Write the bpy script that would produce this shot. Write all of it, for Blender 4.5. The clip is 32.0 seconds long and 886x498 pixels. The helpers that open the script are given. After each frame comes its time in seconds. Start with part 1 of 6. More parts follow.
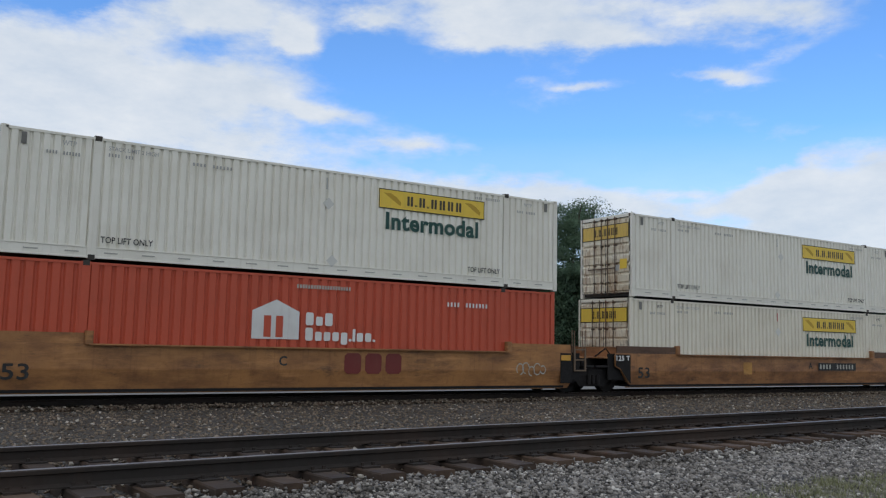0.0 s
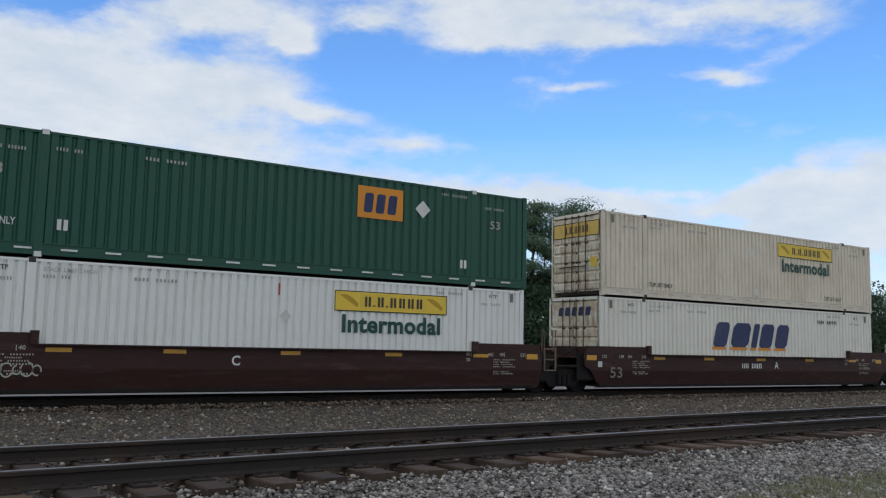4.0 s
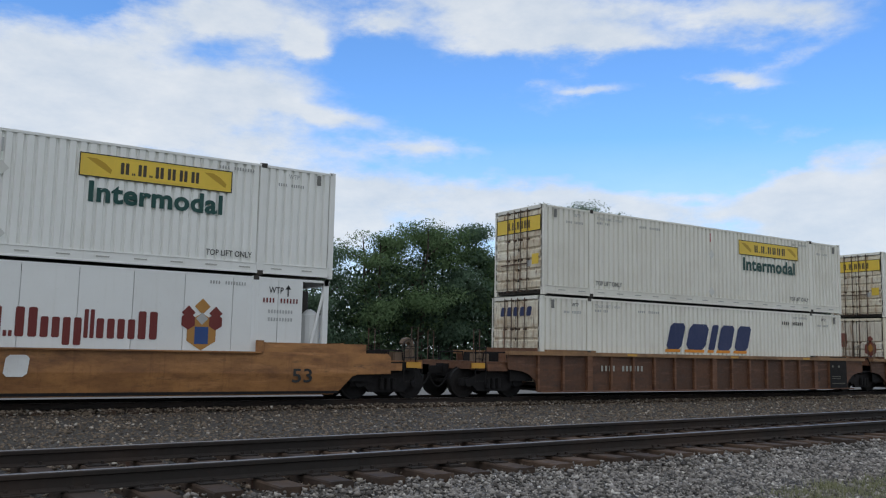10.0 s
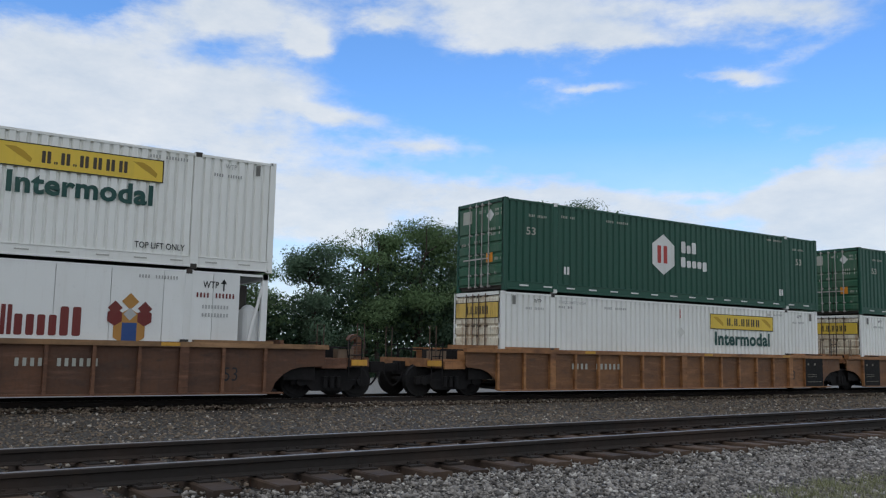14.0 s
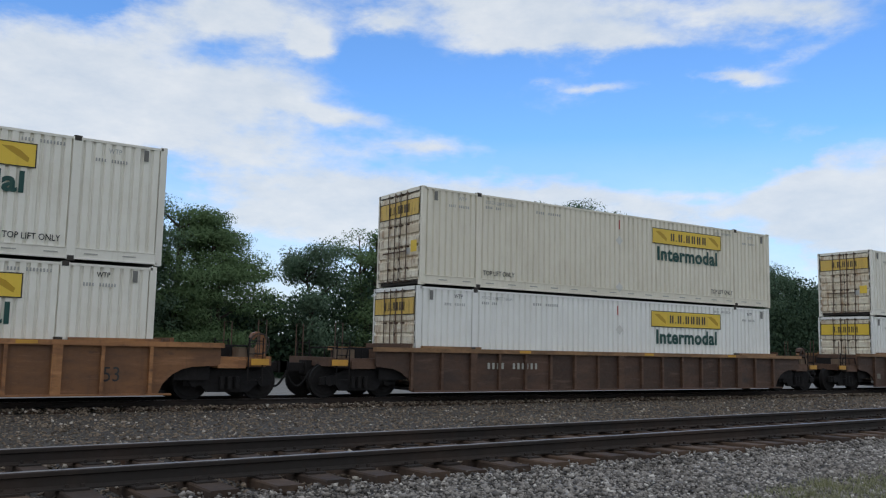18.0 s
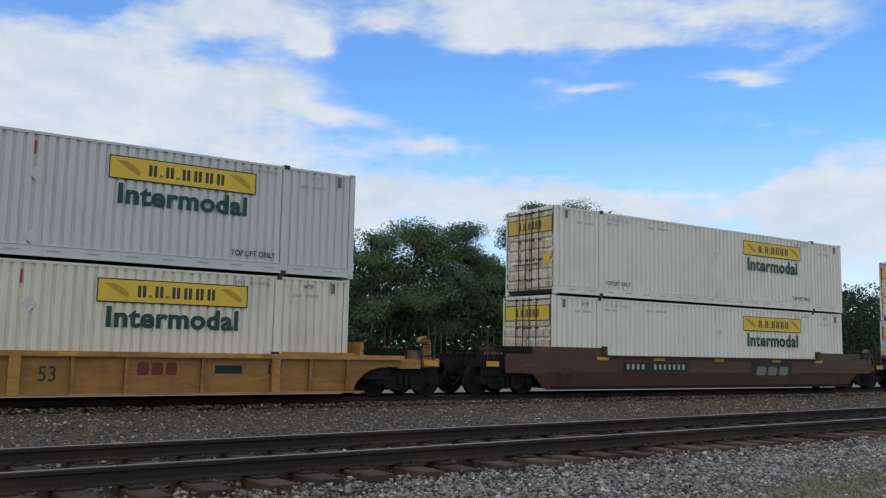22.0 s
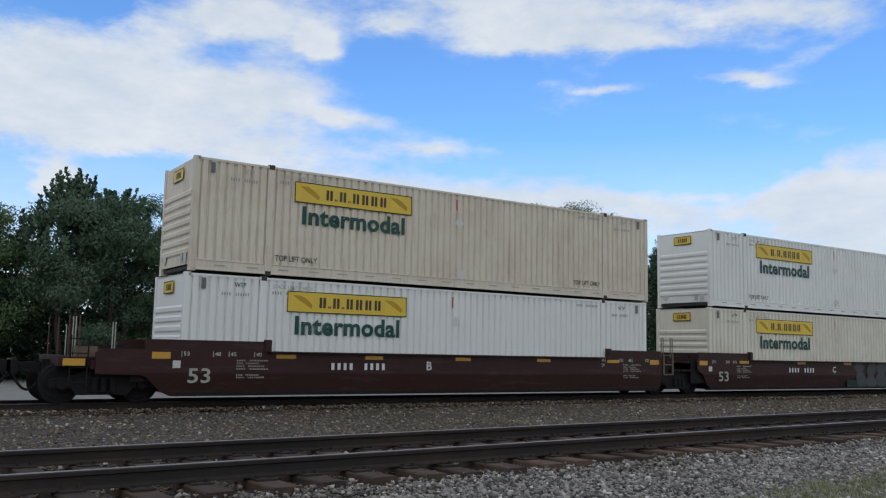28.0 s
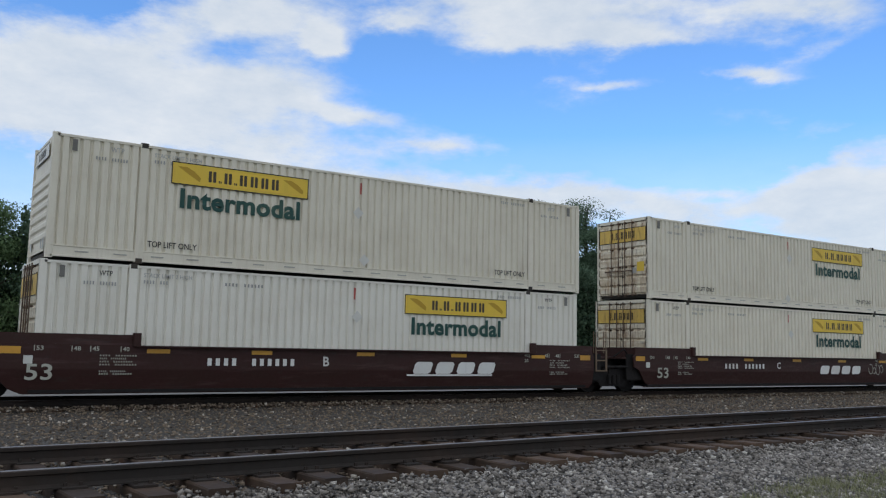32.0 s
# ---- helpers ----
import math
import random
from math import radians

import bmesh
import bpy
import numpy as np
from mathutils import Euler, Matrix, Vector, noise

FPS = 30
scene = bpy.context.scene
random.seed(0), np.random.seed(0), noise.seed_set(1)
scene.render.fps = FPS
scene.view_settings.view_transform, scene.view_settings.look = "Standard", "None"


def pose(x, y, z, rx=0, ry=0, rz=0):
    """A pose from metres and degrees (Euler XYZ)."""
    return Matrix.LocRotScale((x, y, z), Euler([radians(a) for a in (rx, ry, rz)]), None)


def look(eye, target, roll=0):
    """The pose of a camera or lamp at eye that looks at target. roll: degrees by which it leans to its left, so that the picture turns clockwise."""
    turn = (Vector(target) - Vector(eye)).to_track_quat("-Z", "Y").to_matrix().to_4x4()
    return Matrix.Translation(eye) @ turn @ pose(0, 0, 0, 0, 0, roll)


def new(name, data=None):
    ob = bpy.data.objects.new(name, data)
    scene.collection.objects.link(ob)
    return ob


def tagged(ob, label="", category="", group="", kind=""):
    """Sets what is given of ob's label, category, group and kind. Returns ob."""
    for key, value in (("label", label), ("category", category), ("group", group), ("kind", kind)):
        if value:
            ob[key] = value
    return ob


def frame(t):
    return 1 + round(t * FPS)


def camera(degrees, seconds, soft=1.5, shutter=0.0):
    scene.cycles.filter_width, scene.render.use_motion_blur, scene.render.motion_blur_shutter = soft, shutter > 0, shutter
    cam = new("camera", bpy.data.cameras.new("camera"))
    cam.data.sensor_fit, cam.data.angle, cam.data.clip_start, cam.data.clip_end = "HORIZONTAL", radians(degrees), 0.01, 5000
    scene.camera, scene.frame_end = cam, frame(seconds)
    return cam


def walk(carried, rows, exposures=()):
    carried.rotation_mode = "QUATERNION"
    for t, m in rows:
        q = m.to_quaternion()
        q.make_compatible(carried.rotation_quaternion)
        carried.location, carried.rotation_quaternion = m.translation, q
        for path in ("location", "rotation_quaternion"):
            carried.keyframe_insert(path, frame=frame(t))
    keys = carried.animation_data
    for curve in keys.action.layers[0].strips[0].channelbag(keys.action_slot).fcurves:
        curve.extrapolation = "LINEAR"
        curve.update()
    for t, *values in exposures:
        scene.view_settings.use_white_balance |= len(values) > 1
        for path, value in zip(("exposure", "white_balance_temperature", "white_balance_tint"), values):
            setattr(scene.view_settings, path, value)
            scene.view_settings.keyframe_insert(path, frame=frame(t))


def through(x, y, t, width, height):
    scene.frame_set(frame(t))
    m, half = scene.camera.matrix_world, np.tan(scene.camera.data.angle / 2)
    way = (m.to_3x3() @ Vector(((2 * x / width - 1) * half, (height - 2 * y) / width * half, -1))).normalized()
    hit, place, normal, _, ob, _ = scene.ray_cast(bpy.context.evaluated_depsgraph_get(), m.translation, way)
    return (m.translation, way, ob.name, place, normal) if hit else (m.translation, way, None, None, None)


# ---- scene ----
# ---- camera ----
LENS = 54.22
FOCAL = 784 / math.tan(radians(LENS) / 2)
cam = camera(LENS, 32.0, soft=1.2)


def shot(jx, jy):
    """The hand-held camera's pose: a steady aim, swayed by small angles."""
    yaw = radians(33.31) - jx / FOCAL
    pitch = radians(6.638) + jy / FOCAL
    way = Vector((math.sin(yaw) * math.cos(pitch), math.cos(yaw) * math.cos(pitch), math.sin(pitch)))
    eye = Vector((0, 0, 1.364))
    return look(eye, eye + way * 10, 1.164)


walk(cam, [(0, shot(4.6, -3.5)), (0.5, shot(6.1, -5.1)), (1, shot(1.0, -2.5)), (1.5, shot(0.0, 0.0)), (2, shot(-5.6, 1.6)), (2.5, shot(-14.3, 0.0)), (3, shot(-11.7, 0.0)), (3.5, shot(-9.7, -3.5)), (5.5, shot(-4.1, -1.5)), (6, shot(-3.1, -1.5)), (6.5, shot(-3.6, -1.0)), (7, shot(-1.0, 0.0)), (7.5, shot(-0.5, 0.0)), (8, shot(-3.6, 0.0)), (8.5, shot(-7.1, 0.0)), (9, shot(-1.0, 2.6)), (9.5, shot(2.1, 4.6)), (10, shot(3.1, 2.6)), (10.5, shot(2.1, 1.6)), (11, shot(-1.5, 0.0)), (11.5, shot(0.0, -2.5)), (12, shot(1.5, -1.0)), (12.5, shot(2.1, 0.0)), (13, shot(0.0, 0.0)), (13.5, shot(-3.1, -1.5)), (14, shot(0.0, -0.5)), (14.5, shot(-4.1, 0.0)), (16.5, shot(-2.5, 1.6)), (17, shot(-1.0, 2.1)), (17.5, shot(-2.5, 1.6)), (18, shot(-4.1, 0.0)), (18.5, shot(-5.6, -1.5)), (19, shot(-8.7, -2.5)), (19.5, shot(-10.7, -2.0)), (20, shot(-9.7, -3.0)), (20.5, shot(-4.6, -3.5)), (21, shot(-4.1, -2.0)), (21.5, shot(-10.2, -1.5)), (22, shot(-13.3, -0.5)), (22.5, shot(-12.8, 0.0)), (23, shot(-10.2, 1.6)), (23.5, shot(-8.2, 1.6)), (24, shot(-11.2, -0.5)), (24.5, shot(-14.3, -3.0)), (25, shot(-11.7, -1.5)), (25.5, shot(-10.2, -1.5)), (27.5, shot(-14.3, 2.6)), (28, shot(-10.2, 3.1)), (28.5, shot(-6.1, 1.6)), (29, shot(-4.1, 0.5)), (29.5, shot(-6.6, 0.0)), (30, shot(-6.6, -3.0)), (30.5, shot(-3.1, -1.5)), (31, shot(-3.1, -3.0)), (31.5, shot(-5.6, -4.6)), (32, shot(-7.1, -3.0))])

# ---- light ----
world = bpy.data.worlds.new("world")
scene.world = world
world.use_nodes = True
wn, wl = world.node_tree.nodes, world.node_tree.links
sky = wn.new("ShaderNodeTexSky")
sky.sky_type, sky.sun_disc = "NISHITA", False
SUN_EL, SUN_AZ = 50.0, -118.0
sky.sun_elevation, sky.sun_rotation = radians(SUN_EL), radians(SUN_AZ)
sky.air_density, sky.dust_density, sky.ozone_density = 1.0, 0.3, 1.5
wn["Background"].inputs["Strength"].default_value = 0.15
tint = wn.new("ShaderNodeMix")
tint.data_type, tint.blend_type = "RGBA", "MULTIPLY"
tint.inputs[0].default_value = 1.0
tint.inputs[7].default_value = (0.82, 1.24, 1.72, 1)
wl.new(sky.outputs[0], tint.inputs[6])
wl.new(tint.outputs[2], wn["Background"].inputs["Color"])

sun = new("sun", bpy.data.lights.new("sun", "SUN"))
sun.data.energy, sun.data.angle, sun.data.color = 2.25, radians(12), (1.0, 0.90, 0.74)
sun_dir = Vector((math.sin(radians(SUN_AZ)) * math.cos(radians(SUN_EL)),
                  math.cos(radians(SUN_AZ)) * math.cos(radians(SUN_EL)), math.sin(radians(SUN_EL))))
sun.matrix_world = look(sun_dir * 300, (0, 0, 0))
scene.view_settings.exposure = -0.28


# ---- materials ----
MATS = {}


def nodes_of(name):
    m = bpy.data.materials.new(name)
    m.use_nodes = True
    MATS[name] = m
    nt = m.node_tree
    return m, nt.nodes, nt.links, nt.nodes["Principled BSDF"]


def mixcol(n, l, kind, fac, a, b):
    x = n.new("ShaderNodeMix")
    x.data_type, x.blend_type = "RGBA", kind
    for slot, v in ((0, fac), (6, a), (7, b)):
        if isinstance(v, (int, float)):
            x.inputs[slot].default_value = v
        elif isinstance(v, tuple):
            x.inputs[slot].default_value = (*v, 1)
        else:
            l.new(v, x.inputs[slot])
    return x.outputs[2]


def noise_at(n, l, vec, scale, detail=4.0, rough=0.6):
    x = n.new("ShaderNodeTexNoise")
    x.inputs["Scale"].default_value = scale
    x.inputs["Detail"].default_value = detail
    x.inputs["Roughness"].default_value = rough
    if vec is not None:
        l.new(vec, x.inputs["Vector"])
    return x.outputs["Fac"]


def ramp(n, l, src, lo, hi, a=0.0, b=1.0):
    x = n.new("ShaderNodeMapRange")
    x.inputs[1].default_value, x.inputs[2].default_value = lo, hi
    x.inputs[3].default_value, x.inputs[4].default_value = a, b
    l.new(src, x.inputs[0])
    return x.outputs[0]


def coords(n, l, stretch=(1, 1, 1)):
    """Object space, shifted by each object's own random number."""
    tc, oi = n.new("ShaderNodeTexCoord"), n.new("ShaderNodeObjectInfo")
    mp = n.new("ShaderNodeMapping")
    mp.inputs["Scale"].default_value = stretch
    l.new(tc.outputs["Object"], mp.inputs["Vector"])
    mul = n.new("ShaderNodeMath")
    mul.operation = "MULTIPLY"
    mul.inputs[1].default_value = 60
    l.new(oi.outputs["Random"], mul.inputs[0])
    add = n.new("ShaderNodeVectorMath")
    l.new(mp.outputs[0], add.inputs[0])
    l.new(mul.outputs[0], add.inputs[1])
    return add.outputs[0], oi.outputs["Random"]


def bump(n, l, bsdf, src, strength, dist=0.01):
    b = n.new("ShaderNodeBump")
    b.inputs["Strength"].default_value, b.inputs["Distance"].default_value = strength, dist
    l.new(src, b.inputs["Height"])
    l.new(b.outputs[0], bsdf.inputs["Normal"])


def paint(name, rgb, rough=0.5, dirt=0.35, stain=(0.16, 0.11, 0.07), streak=0.35, rust=0.0, vary=0.08, metal=0.0, worn=False, drip=0.0):
    """Weathered sheet-steel paint: cloudy fading, vertical streaks, specks of dirt or rust."""
    m, n, l, p = nodes_of(name)
    v, rnd = coords(n, l)
    vs, _ = coords(n, l, (9, 9, 0.55))
    big = noise_at(n, l, v, 0.7, 5)
    fine = noise_at(n, l, v, 11, 4)
    run = noise_at(n, l, vs, 1.0, 5, 0.65)
    c = mixcol(n, l, "MULTIPLY", ramp(n, l, rnd, 0, 1, 0, 1.0), rgb, tuple(1 - vary for _ in range(3)))
    if worn:
        # patches: faded paint, grime and soot, drawn out along the side
        vp, _ = coords(n, l, (0.55, 0.55, 1.7))
        c = mixcol(n, l, "MIX", ramp(n, l, noise_at(n, l, vp, 1.5, 7, 0.7), 0.44, 0.66, 0, 0.75), c, stain)
        vq, _ = coords(n, l, (0.35, 0.35, 2.6))
        c = mixcol(n, l, "MIX", ramp(n, l, noise_at(n, l, vq, 2.3, 6, 0.65), 0.54, 0.70, 0, 0.5), c, tuple(min(1.0, x * 1.5 + 0.03) for x in rgb))
        c = mixcol(n, l, "MIX", ramp(n, l, noise_at(n, l, vp, 3.1, 8, 0.7), 0.58, 0.72, 0, 0.65), c, (0.035, 0.03, 0.027))
    c = mixcol(n, l, "MIX", ramp(n, l, big, 0.45, 0.8, 0, dirt), c, stain)
    c = mixcol(n, l, "MIX", ramp(n, l, run, 0.55, 0.85, 0, streak), c, stain)
    c = mixcol(n, l, "MIX", ramp(n, l, fine, 0.6, 0.85, 0, dirt * 0.7), c, stain)
    if rust:
        c = mixcol(n, l, "MIX", ramp(n, l, noise_at(n, l, v, 2.6, 8, 0.75), 0.6, 0.68, 0, rust), c, (0.10, 0.035, 0.012))
    if drip:
        # rust that has run down from seams and fittings
        vd, _ = coords(n, l, (7, 7, 0.8))
        c = mixcol(n, l, "MIX", ramp(n, l, noise_at(n, l, vd, 1.0, 6, 0.7), 0.50, 0.66, 0, drip), c, (0.30, 0.155, 0.07))
        vd, _ = coords(n, l, (13, 13, 1.6))
        c = mixcol(n, l, "MIX", ramp(n, l, noise_at(n, l, vd, 1.0, 6, 0.7), 0.57, 0.66, 0, drip), c, (0.10, 0.042, 0.018))
    l.new(c, p.inputs["Base Color"])
    l.new(ramp(n, l, fine, 0.3, 0.8, rough - 0.1, rough + 0.2), p.inputs["Roughness"])
    p.inputs["Metallic"].default_value = metal
    p.inputs["Specular IOR Level"].default_value = 0.25 if max(rgb) < 0.06 else 0.4
    bump(n, l, p, fine, 0.15, 0.006)
    return m


W_DIRT = (0.34, 0.27, 0.16)
paint("box_white", (0.82, 0.79, 0.70), 0.45, 0.22, W_DIRT, 0.30)
paint("box_bright", (0.85, 0.845, 0.80), 0.42, 0.12, W_DIRT, 0.18)
paint("box_cream", (0.80, 0.75, 0.625), 0.5, 0.22, W_DIRT, 0.34, drip=0.08)
paint("box_tan", (0.75, 0.67, 0.545), 0.55, 0.28, (0.34, 0.20, 0.10), 0.45, drip=0.16)
paint("box_grey", (0.63, 0.63, 0.615), 0.5, 0.16, W_DIRT, 0.22)
paint("box_red", (0.52, 0.085, 0.04), 0.5, 0.2, (0.16, 0.05, 0.03), 0.2)
paint("box_green", (0.012, 0.080, 0.050), 0.45, 0.2, (0.03, 0.06, 0.04), 0.2)
paint("roof_white", (0.62, 0.62, 0.60), 0.6, 0.4, W_DIRT, 0.0)
paint("door_white", (0.80, 0.74, 0.59), 0.5, 0.4, (0.50, 0.38, 0.24), 0.8, rust=0.6, worn=True, drip=0.8)
paint("door_panel", (0.78, 0.735, 0.62), 0.5, 0.35, (0.34, 0.22, 0.11), 0.75, rust=0.4, drip=0.75)
paint("logo_faded", (0.70, 0.47, 0.10), 0.5, 0.35, (0.45, 0.33, 0.16), 0.5, drip=0.55)
paint("door_green", (0.02, 0.10, 0.05), 0.5, 0.3, (0.25, 0.25, 0.2), 0.3)
paint("reefer_white", (0.80, 0.80, 0.77), 0.35, 0.10, W_DIRT, 0.14)
paint("reefer_cream", (0.78, 0.70, 0.53), 0.4, 0.12, W_DIRT, 0.16)
paint("logo_yellow", (0.80, 0.55, 0.06), 0.45, 0.25, (0.35, 0.25, 0.08), 0.25)
paint("logo_pale", (0.78, 0.78, 0.74), 0.5, 0.2, W_DIRT, 0.2)
paint("logo_dark_yellow", (0.50, 0.30, 0.02), 0.5, 0.2, (0.2, 0.15, 0.05), 0.2)
paint("ink_black", (0.025, 0.025, 0.025), 0.55, 0.2, (0.2, 0.2, 0.18), 0.2)
paint("ink_print", (0.060, 0.045, 0.030), 0.55, 0.2, (0.2, 0.16, 0.08), 0.2)
paint("ink_green", (0.008, 0.062, 0.052), 0.5, 0.12, (0.2, 0.3, 0.2), 0.15)
paint("ink_grey", (0.44, 0.44, 0.42), 0.6, 0.3, (0.6, 0.6, 0.58), 0.4)
paint("ink_navy", (0.018, 0.030, 0.10), 0.5, 0.15, (0.2, 0.2, 0.3), 0.2)
paint("ink_blue", (0.06, 0.22, 0.50), 0.5, 0.1, (0.2, 0.3, 0.4), 0.1)
paint("ink_maroon", (0.16, 0.022, 0.018), 0.5, 0.12, (0.3, 0.15, 0.1), 0.15)
paint("ink_brick", (0.22, 0.062, 0.045), 0.55, 0.3, (0.4, 0.3, 0.2), 0.4)
paint("ink_gold", (0.45, 0.22, 0.05), 0.5, 0.2, (0.2, 0.1, 0.05), 0.2)
paint("ink_white", (0.75, 0.75, 0.72), 0.55, 0.3, (0.3, 0.2, 0.15), 0.35)
paint("ink_red", (0.45, 0.04, 0.03), 0.5, 0.2, (0.3, 0.2, 0.15), 0.2)
paint("ink_orange", (0.75, 0.28, 0.02), 0.5, 0.2, (0.3, 0.2, 0.1), 0.2)
paint("ink_slot", (0.40, 0.39, 0.35), 0.6, 0.3, (0.55, 0.52, 0.45), 0.5)
paint("ink_pale", (0.66, 0.65, 0.60), 0.6, 0.3, (0.5, 0.48, 0.42), 0.3)
paint("ink_faint", (0.60, 0.60, 0.56), 0.6, 0.3, (0.5, 0.48, 0.42), 0.3)
paint("ink_haze", (0.42, 0.42, 0.36), 0.6, 0.3, (0.2, 0.14, 0.1), 0.3)
paint("reflector", (0.62, 0.32, 0.04), 0.4, 0.5, (0.20, 0.10, 0.04), 0.4)
paint("black_iron", (0.013, 0.012, 0.012), 0.8, 0.4, (0.028, 0.020, 0.016), 0.3)
paint("vent_dark", (0.20, 0.195, 0.18), 0.6, 0.3, (0.1, 0.08, 0.06), 0.3)
paint("casting", (0.05, 0.045, 0.04), 0.7, 0.3, (0.12, 0.08, 0.05), 0.2)
paint("car_amber", (0.40, 0.185, 0.062), 0.55, 0.65, (0.13, 0.055, 0.025), 0.7, rust=0.3, worn=True)
paint("car_orange", (0.375, 0.172, 0.064), 0.55, 0.7, (0.10, 0.042, 0.022), 0.75, rust=0.45, worn=True)
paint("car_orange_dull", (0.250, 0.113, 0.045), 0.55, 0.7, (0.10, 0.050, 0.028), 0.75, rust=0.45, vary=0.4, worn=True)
paint("car_yellow", (0.470, 0.235, 0.055), 0.55, 0.4, (0.2, 0.09, 0.03), 0.5, rust=0.2, worn=True)
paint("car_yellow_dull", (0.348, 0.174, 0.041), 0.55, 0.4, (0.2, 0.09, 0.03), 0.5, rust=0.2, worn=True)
paint("car_rust", (0.185, 0.084, 0.042), 0.65, 0.65, (0.06, 0.027, 0.017), 0.7, rust=0.5, worn=True)
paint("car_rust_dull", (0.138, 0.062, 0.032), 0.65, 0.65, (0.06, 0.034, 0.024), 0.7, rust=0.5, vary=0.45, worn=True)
paint("car_ochre", (0.300, 0.165, 0.075), 0.6, 0.6, (0.10, 0.055, 0.03), 0.4, rust=0.4, worn=True)
paint("car_umber", (0.118, 0.064, 0.039), 0.65, 0.5, (0.05, 0.025, 0.016), 0.5, rust=0.3, worn=True)
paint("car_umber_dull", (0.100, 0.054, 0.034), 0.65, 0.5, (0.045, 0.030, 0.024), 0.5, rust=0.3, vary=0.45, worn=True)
paint("car_maroon", (0.042, 0.015, 0.013), 0.55, 0.35, (0.035, 0.016, 0.012), 0.35, rust=0.1, worn=True)
paint("car_redbrown", (0.086, 0.039, 0.025), 0.55, 0.4, (0.08, 0.03, 0.018), 0.4, rust=0.2, worn=True)
paint("car_tag", (0.155, 0.080, 0.038), 0.6, 0.7, (0.085, 0.048, 0.032), 0.75, rust=0.5, worn=True)
paint("ink_royal", (0.020, 0.065, 0.22), 0.5, 0.15, (0.2, 0.2, 0.3), 0.2)
paint("spray_slate", (0.060, 0.064, 0.064), 0.6, 0.5, (0.03, 0.022, 0.02), 0.5)
paint("spray_moss", (0.010, 0.035, 0.028), 0.6, 0.4, (0.02, 0.015, 0.013), 0.4)
paint("spray_dark", (0.045, 0.036, 0.032), 0.6, 0.5, (0.09, 0.05, 0.035), 0.5)
paint("spray_pale", (0.36, 0.37, 0.33), 0.6, 0.4, (0.10, 0.06, 0.04), 0.4)
paint("spray_grey", (0.20, 0.19, 0.15), 0.6, 0.5, (0.09, 0.05, 0.035), 0.5)
paint("spray_teal", (0.035, 0.12, 0.125), 0.6, 0.4, (0.06, 0.05, 0.04), 0.4)
paint("print_soft", (0.34, 0.34, 0.32), 0.6, 0.4, (0.68, 0.67, 0.62), 0.6)
paint("tank_white", (0.66, 0.66, 0.64), 0.5, 0.3, (0.3, 0.24, 0.16), 0.3)
paint("post_brown", (0.17, 0.118, 0.078), 0.7, 0.5, (0.08, 0.05, 0.03), 0.5)
paint("car_dusk", (0.130, 0.074, 0.040), 0.6, 0.65, (0.07, 0.038, 0.022), 0.7, rust=0.3, worn=True)
paint("rod_steel", (0.45, 0.43, 0.40), 0.5, 0.5, (0.16, 0.08, 0.04), 0.4)
paint("rod_rust", (0.10, 0.07, 0.05), 0.7, 0.5, (0.16, 0.06, 0.03), 0.4)
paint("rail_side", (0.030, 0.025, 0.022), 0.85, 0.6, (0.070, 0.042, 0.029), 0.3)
paint("wheel_steel", (0.013, 0.012, 0.012), 0.8, 0.4, (0.024, 0.018, 0.014), 0.0)
paint("tie_wood", (0.118, 0.074, 0.048), 0.9, 0.95, (0.030, 0.021, 0.017), 0.8, rust=0.7, vary=0.5, worn=True)
paint("bark", (0.07, 0.055, 0.042), 0.9, 0.5, (0.03, 0.024, 0.02), 0.5)
paint("house_wall", (0.45, 0.43, 0.40), 0.8, 0.2, (0.2, 0.18, 0.16), 0.2)
paint("house_roof", (0.10, 0.09, 0.09), 0.85, 0.4, (0.05, 0.05, 0.05), 0.2)


def rail_top():
    m, n, l, p = nodes_of("rail_top")
    v, _ = coords(n, l, (0.6, 8, 8))
    k = noise_at(n, l, v, 3, 5)
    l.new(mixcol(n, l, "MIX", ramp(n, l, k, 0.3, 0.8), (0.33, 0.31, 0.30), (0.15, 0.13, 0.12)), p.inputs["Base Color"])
    p.inputs["Metallic"].default_value, p.inputs["Roughness"].default_value = 0.8, 0.45


rail_top()


def stone_mat(name, lo, mid, hi):
    m, n, l, p = nodes_of(name)
    geo = n.new("ShaderNodeNewGeometry")
    cr = n.new("ShaderNodeValToRGB")
    e = cr.color_ramp.elements
    e[0].color, e[1].color = (*lo, 1), (*hi, 1)
    a = e.new(0.55)
    a.color = (*mid, 1)
    b = e.new(0.9)
    b.color = (*[x * 1.25 for x in mid], 1)
    l.new(geo.outputs["Random Per Island"], cr.inputs[0])
    tc = n.new("ShaderNodeTexCoord")
    fine = noise_at(n, l, tc.outputs["Object"], 45, 4)
    big = noise_at(n, l, tc.outputs["Object"], 0.5, 4)
    c = mixcol(n, l, "MULTIPLY", ramp(n, l, fine, 0.3, 0.8, 0, 0.6), cr.outputs[0], (0.55, 0.53, 0.5))
    c = mixcol(n, l, "MULTIPLY", ramp(n, l, big, 0.4, 0.75, 0, 0.7), c, (0.62, 0.58, 0.54))
    l.new(c, p.inputs["Base Color"])
    p.inputs["Roughness"].default_value = 0.85
    bump(n, l, p, fine, 0.4, 0.01)


stone_mat("stone_grey", (0.070, 0.063, 0.057), (0.315, 0.288, 0.260), (0.74, 0.70, 0.64))
stone_mat("stone_brown", (0.056, 0.043, 0.033), (0.232, 0.178, 0.128), (0.62, 0.57, 0.50))


